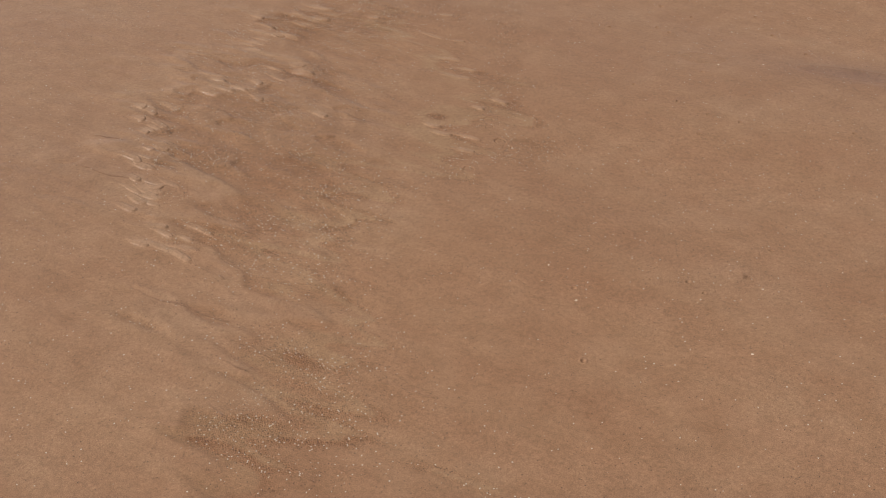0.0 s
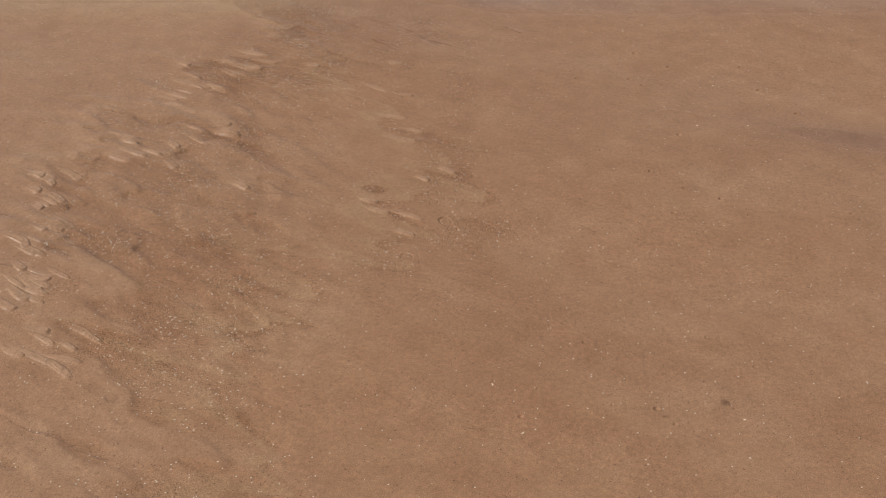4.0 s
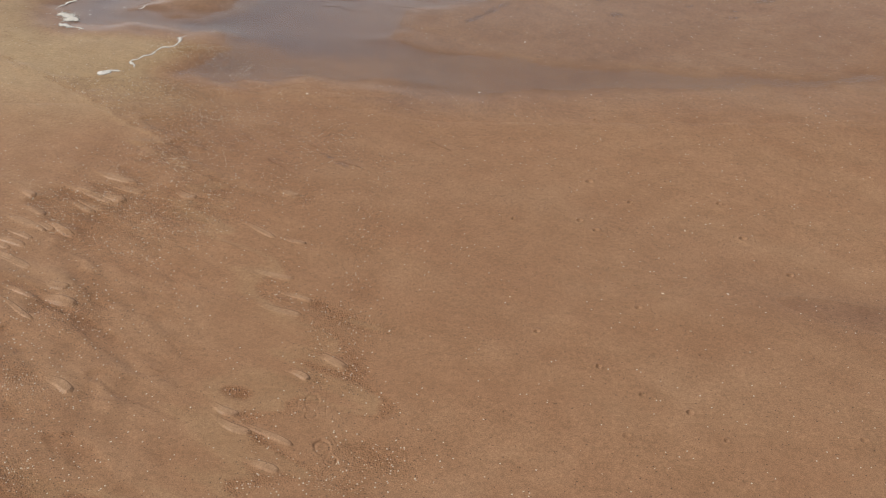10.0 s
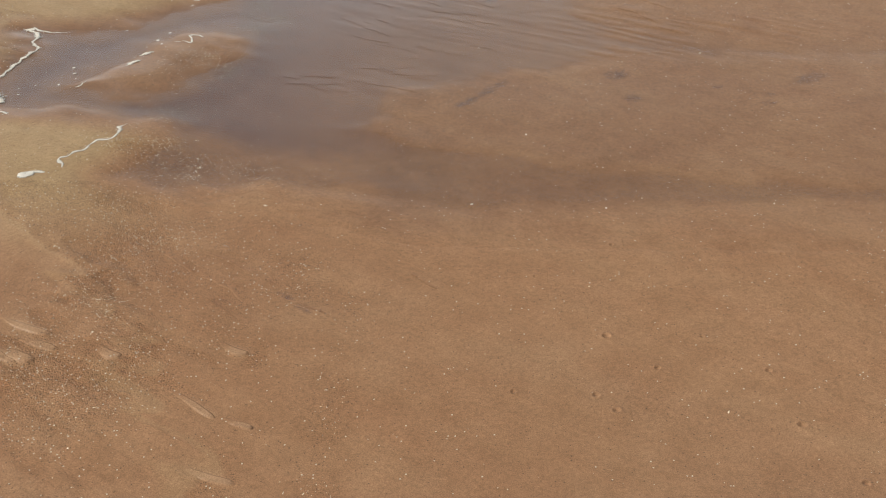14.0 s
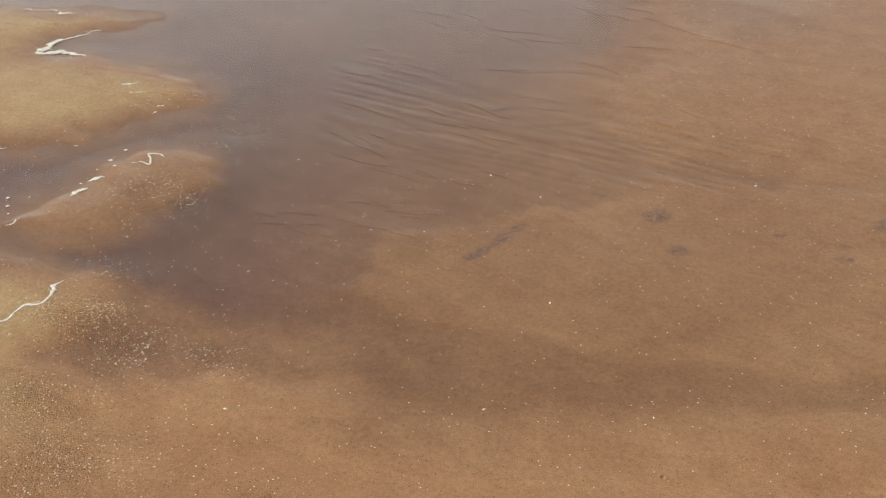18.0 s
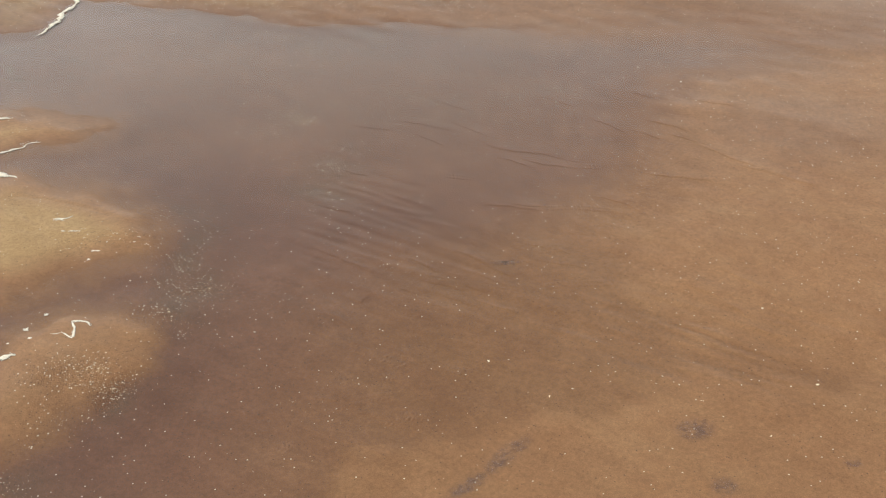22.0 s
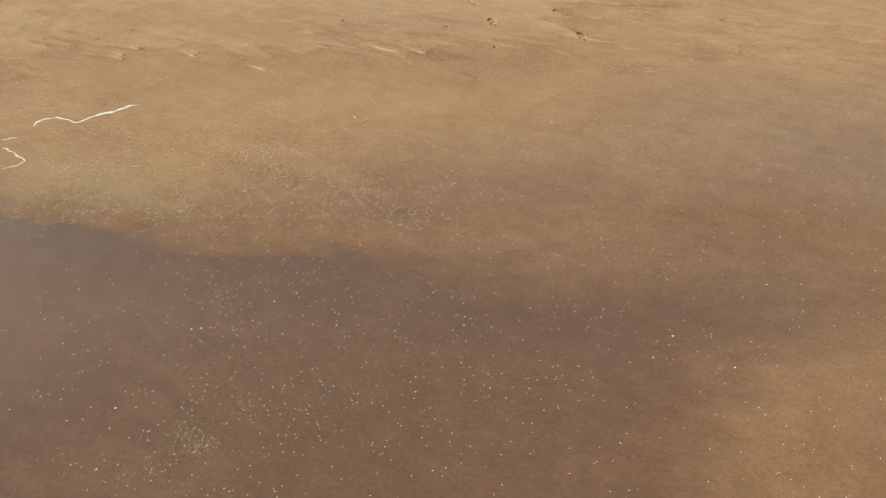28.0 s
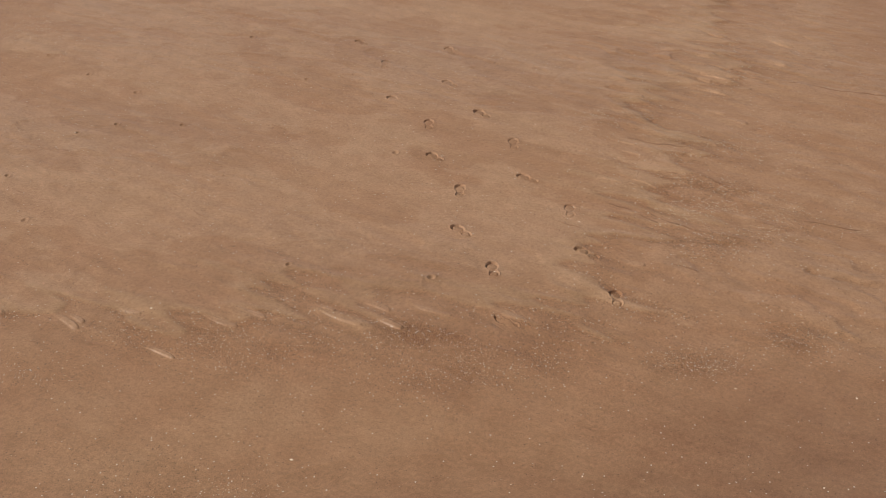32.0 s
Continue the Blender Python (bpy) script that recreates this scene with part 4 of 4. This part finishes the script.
# ---- small tongues of pale sand where the last wave stopped ----
def sand_tongue(x, y, turn, long, wide, high):
    u, v = np.meshgrid(np.linspace(-0.15, 1.12, 40), np.linspace(-0.75, 0.75, 25))
    body = np.sqrt(np.clip(u, 0.001, 1)) * np.sqrt(np.clip(1 - u**6, 0, 1))
    side = np.abs(v + 0.12 * np.sin(u * 5 + x * 9)) / (0.5 * body + 0.02)
    relief = 1.25 * high * (1 - smooth(0.68, 1.0, side)) * smooth(0.0, 0.8, u) * (1 - smooth(0.93, 1.02, u)) - 0.0016 * smooth(0.9, 1.3, side)
    c, s = math.cos(radians(turn)), math.sin(radians(turn))
    ob = sand_patch("sand_tongue", x + u * long * c - v * wide * s, y + u * long * s + v * wide * c, relief, 0.0010)
    # the lit top is put into the fair mask, with a crisp outline
    top = smooth(0.1, 0.6, u) * (1 - smooth(0.95, 1.02, u)) * (1 - smooth(0.7, 1.0, side))
    fair = np.maximum(sample(FAIR, x + u * long * c - v * wide * s, y + u * long * s + v * wide * c), 0.75 * top)
    ob.data.attributes["fair"].data.foreach_set("value", fair.astype(np.float32).ravel())
    return tagged(ob, "small pale tongue of fine sand at a wave's limit", "sand tongue", "sand tongues")


for row in TONGUES:
    sand_tongue(*row)


# ---- thin violet-grey smears on the bar ----
def silt_patch(x, y, long, wide, turn):
    u, v = np.meshgrid(np.linspace(-1, 1, 33), np.linspace(-1, 1, 17))
    c, s = math.cos(radians(turn)), math.sin(radians(turn))
    px, py = x + u * long * c - v * wide * s, y + u * long * s + v * wide * c
    z = sample(HEIGHT, px, py) + 0.0035 + 0.0005 * np.cos(u * 2) * np.cos(v * 2)
    me = mesh_from("silt_patch", np.stack([px, py, z], -1).reshape(-1, 3), grid_faces(*px.shape), SMEAR)
    me.attributes.new("cover", "FLOAT", "POINT").data.foreach_set("value", (1 - smooth(0.35, 1.0, np.hypot(u, v))).astype(np.float32).ravel())
    return tagged(new("silt_patch", me), "thin violet-grey smear on damp sand", "silt", "silt smears on the sand")


for row in ((2.08, 15.72, 0.24, 0.07, 52), (1.88, 15.48, 0.17, 0.06, 45), (3.08, 15.96, 0.14, 0.11, 20), (3.18, 15.54, 0.09, 0.08, 20), (3.86, 15.73, 0.06, 0.04, 0), (4.21, 15.46, 0.09, 0.045, 0), (4.25, 15.6, 0.05, 0.03, 0), (4.61, 15.88, 0.2, 0.1, 30), (2.05, 17.56, 0.13, 0.04, 8), (0.98, 12.80, 0.10, 0.03, -35), (0.86, 12.92, 0.09, 0.025, -35)):
    silt_patch(*row)


# ---- little pits with a raised rim ----
def sand_pit(x, y, r):
    u, v = np.meshgrid(np.linspace(-0.085, 0.085, 31), np.linspace(-0.085, 0.085, 31))
    d = np.hypot(u * (1 + 0.2 * math.sin(x * 40)), v) / r
    skirt = smooth(0.068, 0.085, np.maximum(np.abs(u), np.abs(v)))
    relief = r * (-0.30 * (1 - smooth(0.25, 1.0, d)) + 0.13 * np.exp(-((d - 1.15) / 0.3) ** 2) * (1 + 0.5 * np.sin(np.arctan2(v, u) * 2 + y * 30)))
    relief = relief * (1 - skirt) - 0.0018 * skirt
    ob = sand_patch("sand_pit", x + u, y + v, relief)
    return tagged(ob, "small pit with a raised rim in smooth sand", "pit", "small pits in the sand")


for row in PITS:
    sand_pit(*row)


# ---- foam left along the water's edge ----
def lumps(rnd, count, spread, centre_at):
    """Low froth bubbles in one mesh."""
    verts, faces = [], []
    for _ in range(count):
        x, y = centre_at(rnd.random())
        x, y, r = x + rnd.gauss(0, spread), y + rnd.gauss(0, spread), rnd.uniform(0.0025, 0.006)
        z, base = max(0.0, float(sample(HEIGHT, x, y))), len(verts)
        for level, (rr, h) in enumerate(((1.0, -0.1), (0.75, 0.45), (0.35, 0.75))):
            verts += [(x + r * rr * math.cos(a * math.tau / 7 + level), y + r * rr * math.sin(a * math.tau / 7 + level), z + r * h) for a in range(7)]
        verts.append((x, y, z + r * 0.82))
        for level in (0, 7):
            faces += [(base + level + a, base + level + (a + 1) % 7, base + level + 7 + (a + 1) % 7, base + level + 7 + a) for a in range(7)]
        faces += [(base + 14 + a, base + 14 + (a + 1) % 7, base + 21) for a in range(7)]
    me = bpy.data.meshes.new("froth")
    me.from_pydata(verts, [], faces)
    me.polygons.foreach_set("use_smooth", [True] * len(faces))
    me.materials.append(FOAM)
    me.attributes.new("body", "FLOAT", "POINT").data.foreach_set("value", np.full(len(verts), 0.6, np.float32))
    return me


def foam_line(points, widths, label, bubbles=40, solid=1.0):
    p = np.array(points, float)
    seg = np.r_[0, np.cumsum(np.hypot(*np.diff(p, axis=0).T))]
    s = np.linspace(0, seg[-1], max(12, int(seg[-1] / 0.010)))
    rnd = random.Random(int(p[0, 0] * 1000) + 5)
    cx, cy = np.interp(s, seg, p[:, 0]), np.interp(s, seg, p[:, 1])
    kernel = np.hanning(9) / np.hanning(9).sum()
    cx, cy = (np.convolve(np.pad(c, 4, mode="edge"), kernel, "valid") for c in (cx, cy))
    f = [rnd.uniform(0, 6) for _ in range(6)]
    cx = cx + 0.008 * np.sin(s * 21 + f[0]) + 0.006 * np.sin(s * 47 + f[1])
    cy = cy + 0.008 * np.sin(s * 18 + f[2]) + 0.006 * np.sin(s * 53 + f[3])
    w = 0.95 * np.interp(s, np.linspace(0, seg[-1], len(widths)), widths) * (1 + 0.28 * np.sin(s * 29 + f[4]) + 0.25 * np.sin(s * 71 + f[5]))
    w = np.clip(w * smooth(0, 0.06, s) ** 0.5 * smooth(0, 0.06, s[-1] - s) ** 0.5, 0.002, None)
    dx, dy = np.gradient(cx), np.gradient(cy)
    n = np.hypot(dx, dy) + 1e-9
    across = np.array([-1, -0.8, -0.35, 0.1, 0.55, 0.85, 1.0])
    wob = 1 + 0.22 * np.array([[math.sin(a * 63 + b * 9 + f[0]) for b in across] for a in s])
    x = cx[:, None] - (dy / n)[:, None] * across * w[:, None] * wob
    y = cy[:, None] + (dx / n)[:, None] * across * w[:, None] * wob
    high = np.minimum(0.006, 0.22 * w)[:, None] * (1 - across**2) ** 0.5 * (0.8 + 0.4 * wob)
    z = np.maximum(sample(HEIGHT, x, y), 0.0) + high - 0.001 + 0.0008 * (across == 0.1)
    me = mesh_from("foam_line", np.stack([x, y, z], -1).reshape(-1, 3), grid_faces(*x.shape), FOAM)
    body = solid * (1 - np.abs(across) ** 1.5) * np.ones_like(x)
    me.attributes.new("body", "FLOAT", "POINT").data.foreach_set("value", body.astype(np.float32).ravel())
    ob = new("foam_line", me)
    if bubbles:
        child = new("froth", lumps(rnd, max(8, bubbles // 2), float(np.mean(widths)) * 0.75, lambda r: (float(np.interp(r * seg[-1], s, cx)), float(np.interp(r * seg[-1], s, cy)))))
        child.parent = ob
        tagged(child, "cluster of tiny white bubbles", kind="stuff")
    return tagged(ob, label, "foam", "foam along the waterline")


foam_line([(-2.1, 16.96), (-1.99, 16.83), (-1.97, 16.65), (-1.9, 16.57), (-1.91, 16.45), (-1.95, 16.35), (-1.99, 16.18), (-2.0, 16.04), (-2.06, 15.97), (-2.13, 15.84)], [0.030, 0.034, 0.022, 0.018, 0.022, 0.026, 0.022, 0.026, 0.022, 0.016], "white foam edge curving round the inlet's sand", 90)
foam_line([(-2.16, 16.94), (-2.08, 16.96), (-1.94, 16.89), (-1.8, 16.88), (-1.72, 16.9)], [0.04, 0.03, 0.012, 0.008, 0.006], "thin white foam tail on the inlet's bank", 25)
foam_line([(-2.07, 15.68), (-1.99, 15.66), (-1.91, 15.58), (-1.85, 15.53), (-1.81, 15.55)], [0.05, 0.10, 0.11, 0.07, 0.03], "thick patch of white sea foam", 90)
foam_line([(-1.99, 15.45), (-1.89, 15.39), (-1.77, 15.33), (-1.7, 15.3)], [0.05, 0.04, 0.025, 0.008], "thin tail of white foam on sand", 25)
foam_line([(-0.72, 15.17), (-0.75, 15.07), (-0.74, 14.97), (-0.77, 14.89), (-0.87, 14.86), (-0.92, 14.73), (-0.99, 14.65), (-1.06, 14.6), (-1.06, 14.55), (-0.99, 14.44)], [0.014, 0.024, 0.016, 0.018, 0.015, 0.013, 0.014, 0.018, 0.018, 0.006], "thin white foam line drying on sand", 40)
foam_line([(-1.30, 14.37), (-1.25, 14.34), (-1.20, 14.37), (-1.16, 14.40), (-1.08, 14.40)], [0.035, 0.06, 0.05, 0.015, 0.004], "small smooth wedge of white foam on sand", 20, 1.5)
foam_line([(-0.71, 16.65), (-0.63, 16.67), (-0.56, 16.62), (-0.55, 16.7), (-0.61, 16.77), (-0.56, 16.8), (-0.46, 16.74)], [0.006, 0.007, 0.012, 0.012, 0.013, 0.011, 0.005], "curled white foam thread on a sand islet", 20)
foam_line([(-1.03, 16.16), (-0.99, 16.21), (-0.94, 16.26), (-0.9, 16.32)], [0.02, 0.035, 0.03, 0.01], "white foam patch beside a sand islet", 20)
foam_line([(-0.94, 16.37), (-0.91, 16.43), (-0.83, 16.46)], [0.02, 0.04, 0.02], "white foam patch beside a sand islet", 15)
foam_line([(-1.35, 15.8), (-1.3, 15.82), (-1.26, 15.91)], [0.01, 0.012, 0.006], "thin foam thread on a sand islet", 10)
foam_line([(-2.59, 19.62), (-2.45, 19.61), (-2.32, 19.6), (-2.21, 19.58)], [0.014, 0.012, 0.008, 0.02], "thin white foam rim along a sand spit", 30)
foam_line([(-2.2, 19.55), (-2.15, 19.49), (-2.04, 19.52)], [0.03, 0.03, 0.01], "small white foam patch on a sand spit", 20)
foam_line([(-1.68, 19.12), (-1.75, 19.08), (-1.75, 19.02), (-1.85, 18.98), (-1.95, 18.9), (-2.0, 18.83), (-2.03, 18.74), (-2.1, 18.63)], [0.008, 0.012, 0.016, 0.020, 0.034, 0.055, 0.075, 0.055], "white foam filling a notch in the shore", 70)
foam_line([(-2.1, 18.63), (-2.01, 18.58), (-1.95, 18.61), (-1.86, 18.65), (-1.79, 18.61), (-1.62, 18.53)], [0.06, 0.06, 0.045, 0.05, 0.025, 0.006], "white foam streak along the notch's edge", 50)
foam_line([(-1.13, 17.93), (-1.09, 17.95), (-1.03, 17.96), (-1.01, 18.0)], [0.012, 0.018, 0.016, 0.008], "thin foam scrap on the bank", 15)
foam_line([(-0.98, 17.8), (-0.95, 17.81), (-0.9, 17.79)], [0.008, 0.012, 0.008], "thin foam scrap on the bank", 10)
foam_line([(-2.05, 22.38), (-2.3, 22.32), (-2.4, 22.2), (-2.34, 22.05), (-2.41, 21.86), (-2.38, 21.67), (-2.4, 21.46), (-2.46, 21.24)], [0.006, 0.018, 0.04, 0.03, 0.045, 0.045, 0.03, 0.01], "ragged white foam edge on a yellow bank", 90)
foam_line([(-1.97, 23.37), (-1.96, 23.5), (-1.86, 23.55), (-1.73, 23.51), (-1.62, 23.46), (-1.5, 23.58), (-1.34, 23.69), (-1.18, 23.82)], [0.012, 0.018, 0.014, 0.012, 0.018, 0.030, 0.030, 0.008], "bowed white foam line on pale sand", 50)
foam_line([(-2.18, 23.13), (-2.09, 23.16), (-2.03, 23.2)], [0.012, 0.012, 0.006], "faint foam thread on pale sand", 12)
foam_line([(-2.11, 23.01), (-1.94, 22.89), (-1.82, 22.78), (-1.88, 22.68), (-1.98, 22.64)], [0.012, 0.01, 0.009, 0.008, 0.006], "faint curling foam thread on pale sand", 20)
foam_line([(-1.19, 24.3), (-1.12, 24.42), (-1.02, 24.32), (-0.95, 24.2)], [0.0022, 0.0039, 0.0033, 0.0017], "faint dried thread of foam residue on sand", 0, 0.45)
foam_line([(-1.27, 25.24), (-1.08, 25.2), (-0.84, 25.13)], [0.0017, 0.0033, 0.0017], "faint dried thread of foam residue on sand", 0, 0.45)
foam_line([(0.32, 13.43), (0.34, 13.47), (0.37, 13.48), (0.41, 13.46), (0.42, 13.42), (0.39, 13.4), (0.34, 13.4)], [0.0017, 0.0028, 0.0033, 0.0033, 0.0028, 0.0028, 0.0017], "faint dried ring of foam residue on sand", 0, 0.45)
foam_line([(0.02, 13.14), (0.08, 13.17), (0.17, 13.15), (0.3, 13.17)], [0.0017, 0.0028, 0.0028, 0.0017], "thin dried thread of foam residue on sand", 0, 0.45)
foam_line([(-1.15, 17.92), (-1.11, 17.96), (-1.04, 17.94)], [0.010, 0.014, 0.008], "thin foam scrap on the bank", 10)
foam_line([(-1.19, 24.29), (-1.17, 24.38), (-1.12, 24.41)], [0.0022, 0.0044, 0.0022], "faint dried thread of foam residue on sand", 0, 0.45)


def foam_fleck(x, y, r):
    rnd = random.Random(int(x * 991 + y * 77))
    rings = [(1.0, 0.0), (0.8, 0.35), (0.4, 0.5)]
    verts, z = [], max(0.0, float(sample(HEIGHT, x, y))) - 0.0005
    bulge = [1 + rnd.uniform(-0.5, 0.4) for _ in range(12)]
    for rr, h in rings:
        verts += [(x + 1.5 * r * rr * bulge[a] * math.cos(a * math.tau / 12), y + r * rr * bulge[a] * math.sin(a * math.tau / 12), z + 0.003 * h) for a in range(12)]
    faces = [(12 * k + a, 12 * k + (a + 1) % 12, 12 * k + 12 + (a + 1) % 12, 12 * k + 12 + a) for k in range(2) for a in range(12)] + [tuple(range(24, 36))]
    me = bpy.data.meshes.new("foam_fleck")
    me.from_pydata(verts, [], faces)
    me.materials.append(FOAM)
    me.attributes.new("body", "FLOAT", "POINT").data.foreach_set("value", np.repeat([0.25, 0.6, 0.8], 12).astype(np.float32))
    return tagged(new("foam_fleck", me), "small white foam fleck floating on shallow water", "foam", "foam flecks")


flecks = random.Random(3)
for x, y in ((-1.79, 15.77), (-1.76, 15.67), (-1.67, 15.83), (-1.48, 15.84), (-1.41, 16.05), (-1.37, 15.95), (-1.3, 16.17), (-1.45, 16.16), (-0.99, 16.36), (-0.93, 16.56), (-0.87, 16.7), (-0.81, 16.61), (-0.8, 16.86), (-1.2, 16.92), (-0.7, 17.58), (-0.67, 17.68), (-0.73, 17.48), (-0.73, 17.58), (-1.01, 17.79)):
    foam_fleck(x, y, flecks.uniform(0.006, 0.015))


# ---- shells: the larger ones singly, the crushed rest as one scatter ----
def fan_shell(ribs, hollow):
    bm = bmesh.new()
    rows = []
    for k in range(4):
        f = (0.15, 0.5, 0.82, 1.0)[k]
        row = []
        for a in range(ribs + 1):
            t = math.pi * (a / ribs - 0.5) * 1.25
            bump = 1 + (0.05 if a % 2 else -0.02) * f
            row.append(bm.verts.new((f * math.sin(t) * bump * 0.5, f * math.cos(t) * bump * 0.5 - 0.2, (0.26 * math.cos(f * 1.45) + (0.012 if a % 2 else 0)) * hollow)))
        rows.append(row)
    for r1, r2 in zip(rows, rows[1:]):
        for a in range(ribs):
            bm.faces.new((r1[a], r1[a + 1], r2[a + 1], r2[a]))
    tip = bm.verts.new((0, -0.24, 0.2 * hollow))
    for a in range(ribs):
        bm.faces.new((rows[0][a + 1], rows[0][a], tip))
    me = bpy.data.meshes.new("seashell")
    bm.to_mesh(me)
    bm.free()
    me.materials.append(SHELL_ONE)
    return me


def chip(seed):
    rnd = random.Random(seed)
    n = rnd.choice((5, 6, 7))
    outline = [(math.cos(a * math.tau / n) * rnd.uniform(0.3, 0.6), math.sin(a * math.tau / n) * rnd.uniform(0.25, 0.5)) for a in range(n)]
    verts = [(x, y, 0.0) for x, y in outline] + [(x * 0.9, y * 0.9, 0.13 + 0.1 * (0.25 - x * x)) for x, y in outline]
    faces = [(a, (a + 1) % n, n + (a + 1) % n, n + a) for a in range(n)] + [tuple(range(n, 2 * n))]
    me = bpy.data.meshes.new("shell_fragment")
    me.from_pydata(verts, [], faces)
    me.materials.append(SHELL_ONE)
    return me


FANS = [fan_shell(10, 1.0), fan_shell(8, 0.8), fan_shell(12, -0.9)]
CHIPS = [chip(n) for n in range(7)]
places = random.Random(21)
SEEN = [(-0.14, 19.37), (2.83, 20.46), (3.0, 20.45), (3.14, 20.67), (3.12, 20.43), (3.39, 20.35), (3.48, 20.36), (1.96, 16.52), (3.81, 16.37), (3.15, 16.2), (3.85, 17.05), (3.6, 15.94), (3.48, 15.93), (2.31, 16.21), (2.19, 16.24), (3.31, 16.98), (3.23, 16.92), (0.07, 20.66), (0.13, 20.67), (0.83, 20.12), (3.82, 21.71), (3.75, 23.49), (2.26, 19.76), (1.57, 20.09), (-0.84, 20.4), (-0.19, 19.88), (1.76, 20.02), (3.83, 21.51), (2.34, 14.97), (3.57, 13.98), (3.56, 14.05), (3.62, 17.08)]
SEEN += [(0.35, 13.95), (0.56, 13.96), (1.96, 14.01), (2.86, 13.96), (3.11, 14.09), (0.43, 15.31), (2.54, 19.02), (3.35, 11.94), (4.13, 11.22), (3.13, 11.24), (3.49, 11.31), (3.52, 11.24), (3.25, 10.88), (-0.21, 12.56), (1.43, 12.48), (0.62, 24.72), (0.75, 23.6), (1.93, 22.91), (3.38, 24.18), (4.12, 24.3), (3.4, 24.37), (-0.5, 25.11), (2.79, 7.28), (1.75, 7.81), (1.58, 8.2), (1.56, 8.23), (1.93, 6.8), (2.96, 7.93)]
for n in range(300):
    if n < len(SEEN):
        x, y = SEEN[n]
        size = places.uniform(0.014, 0.024)
    elif n < 230:
        bx, by, rx, ry, _ = places.choice(BEDS)
        x, y = bx + places.gauss(0, rx * 0.9), by + places.gauss(0, ry * 0.9)
        size = places.uniform(0.007, 0.013)
    else:
        x, y = places.uniform(-3.0, 5.2), places.uniform(6.3, 30.5)
        size = places.uniform(0.008, 0.015)
    whole = places.random() < 0.35
    ob = new("seashell" if whole else "shell_fragment", places.choice(FANS if whole else CHIPS))
    z = float(sample(HEIGHT, x, y))
    ob.matrix_world = Matrix.LocRotScale((x, y, z + size * 0.02), Euler((places.uniform(-0.25, 0.25), places.uniform(-0.25, 0.25), places.uniform(0, 6.28))), (size, size * places.uniform(0.6, 1), size))
    under = z < -0.002
    tagged(ob, ("small ribbed seashell" if whole else "pale broken shell fragment") + (" lying under shallow water" if under else " lying on damp sand"), "shell", "shells on the beach")

bits = np.random.default_rng(5)
beds = np.clip(heap(BEDS), 0, 1)
south = 1 - smooth(11.0, 12.6, GY)
dens = 12 + 8000 * beds**1.6 * (1 - 0.45 * (pool > 0.25)) * (1 - 0.78 * south) + 700 * np.clip(COARSE, 0, 1) ** 1.5 * (1 - 0.4 * south) + 75 * west * (1 - FAIR) * (GY < 14.5) + 110 * smooth(0.0, 0.3, pool) * (1 - 0.8 * smooth(0.0, 1.2, GX - bay)) + 45 * smooth(24.2, 25.0, GY)
dens = dens * np.exp(0.8 * field(0.16, 0.08, -28) + 0.55 * field(0.05, 0.04, 0) - 0.47) * ease
count = bits.poisson(np.minimum(dens, 14000) * STEP * STEP).ravel()
bx = np.repeat(GX.ravel(), count)
by = np.repeat(GY.ravel(), count)
bx = bx + bits.uniform(-STEP / 2, STEP / 2, len(bx))
by = by + bits.uniform(-STEP / 2, STEP / 2, len(by))
bz = sample(HEIGHT, bx, by)
n = len(bx)
size = np.clip(bits.lognormal(math.log(0.0017), 0.55, n), 0.0010, 0.0070) * (1 - 0.15 * sample(south, bx, by) + 0.45 * sample(np.clip(heap(SHORE_BEDS + POOL_BEDS[:9]), 0, 1), bx, by))
ang = bits.uniform(0, math.tau, n)[:, None] + np.arange(5) * math.tau / 5
rad = size[:, None] * bits.uniform(0.55, 1.1, (n, 5))
turn = bits.uniform(0, math.pi, n)[:, None]
flat = bits.uniform(0.25, 0.9, n)[:, None]
ux, uy = rad * np.cos(ang), rad * np.sin(ang) * flat
vx, vy = bx[:, None] + ux * np.cos(turn) - uy * np.sin(turn), by[:, None] + ux * np.sin(turn) + uy * np.cos(turn)
vz = bz[:, None] + size[:, None] * bits.uniform(-0.05, 0.35, (n, 5))
vx = np.c_[vx, bx + size * bits.uniform(-0.3, 0.3, n)]
vy = np.c_[vy, by + size * bits.uniform(-0.3, 0.3, n)]
vz = np.c_[vz, bz + size * bits.uniform(0.15, 0.6, n)]
start = 6 * np.arange(n)[:, None, None]
tris = start + np.array([[a, (a + 1) % 5, 5] for a in range(5)])[None]
me = mesh_from("shell_grit", np.stack([vx, vy, vz], -1).reshape(-1, 3), tris.reshape(-1, 3), SHELL_MANY, flat=True)
tagged(new("shell_grit", me), "scatter of tiny broken shell bits on sand", "shell grit", kind="stuff")
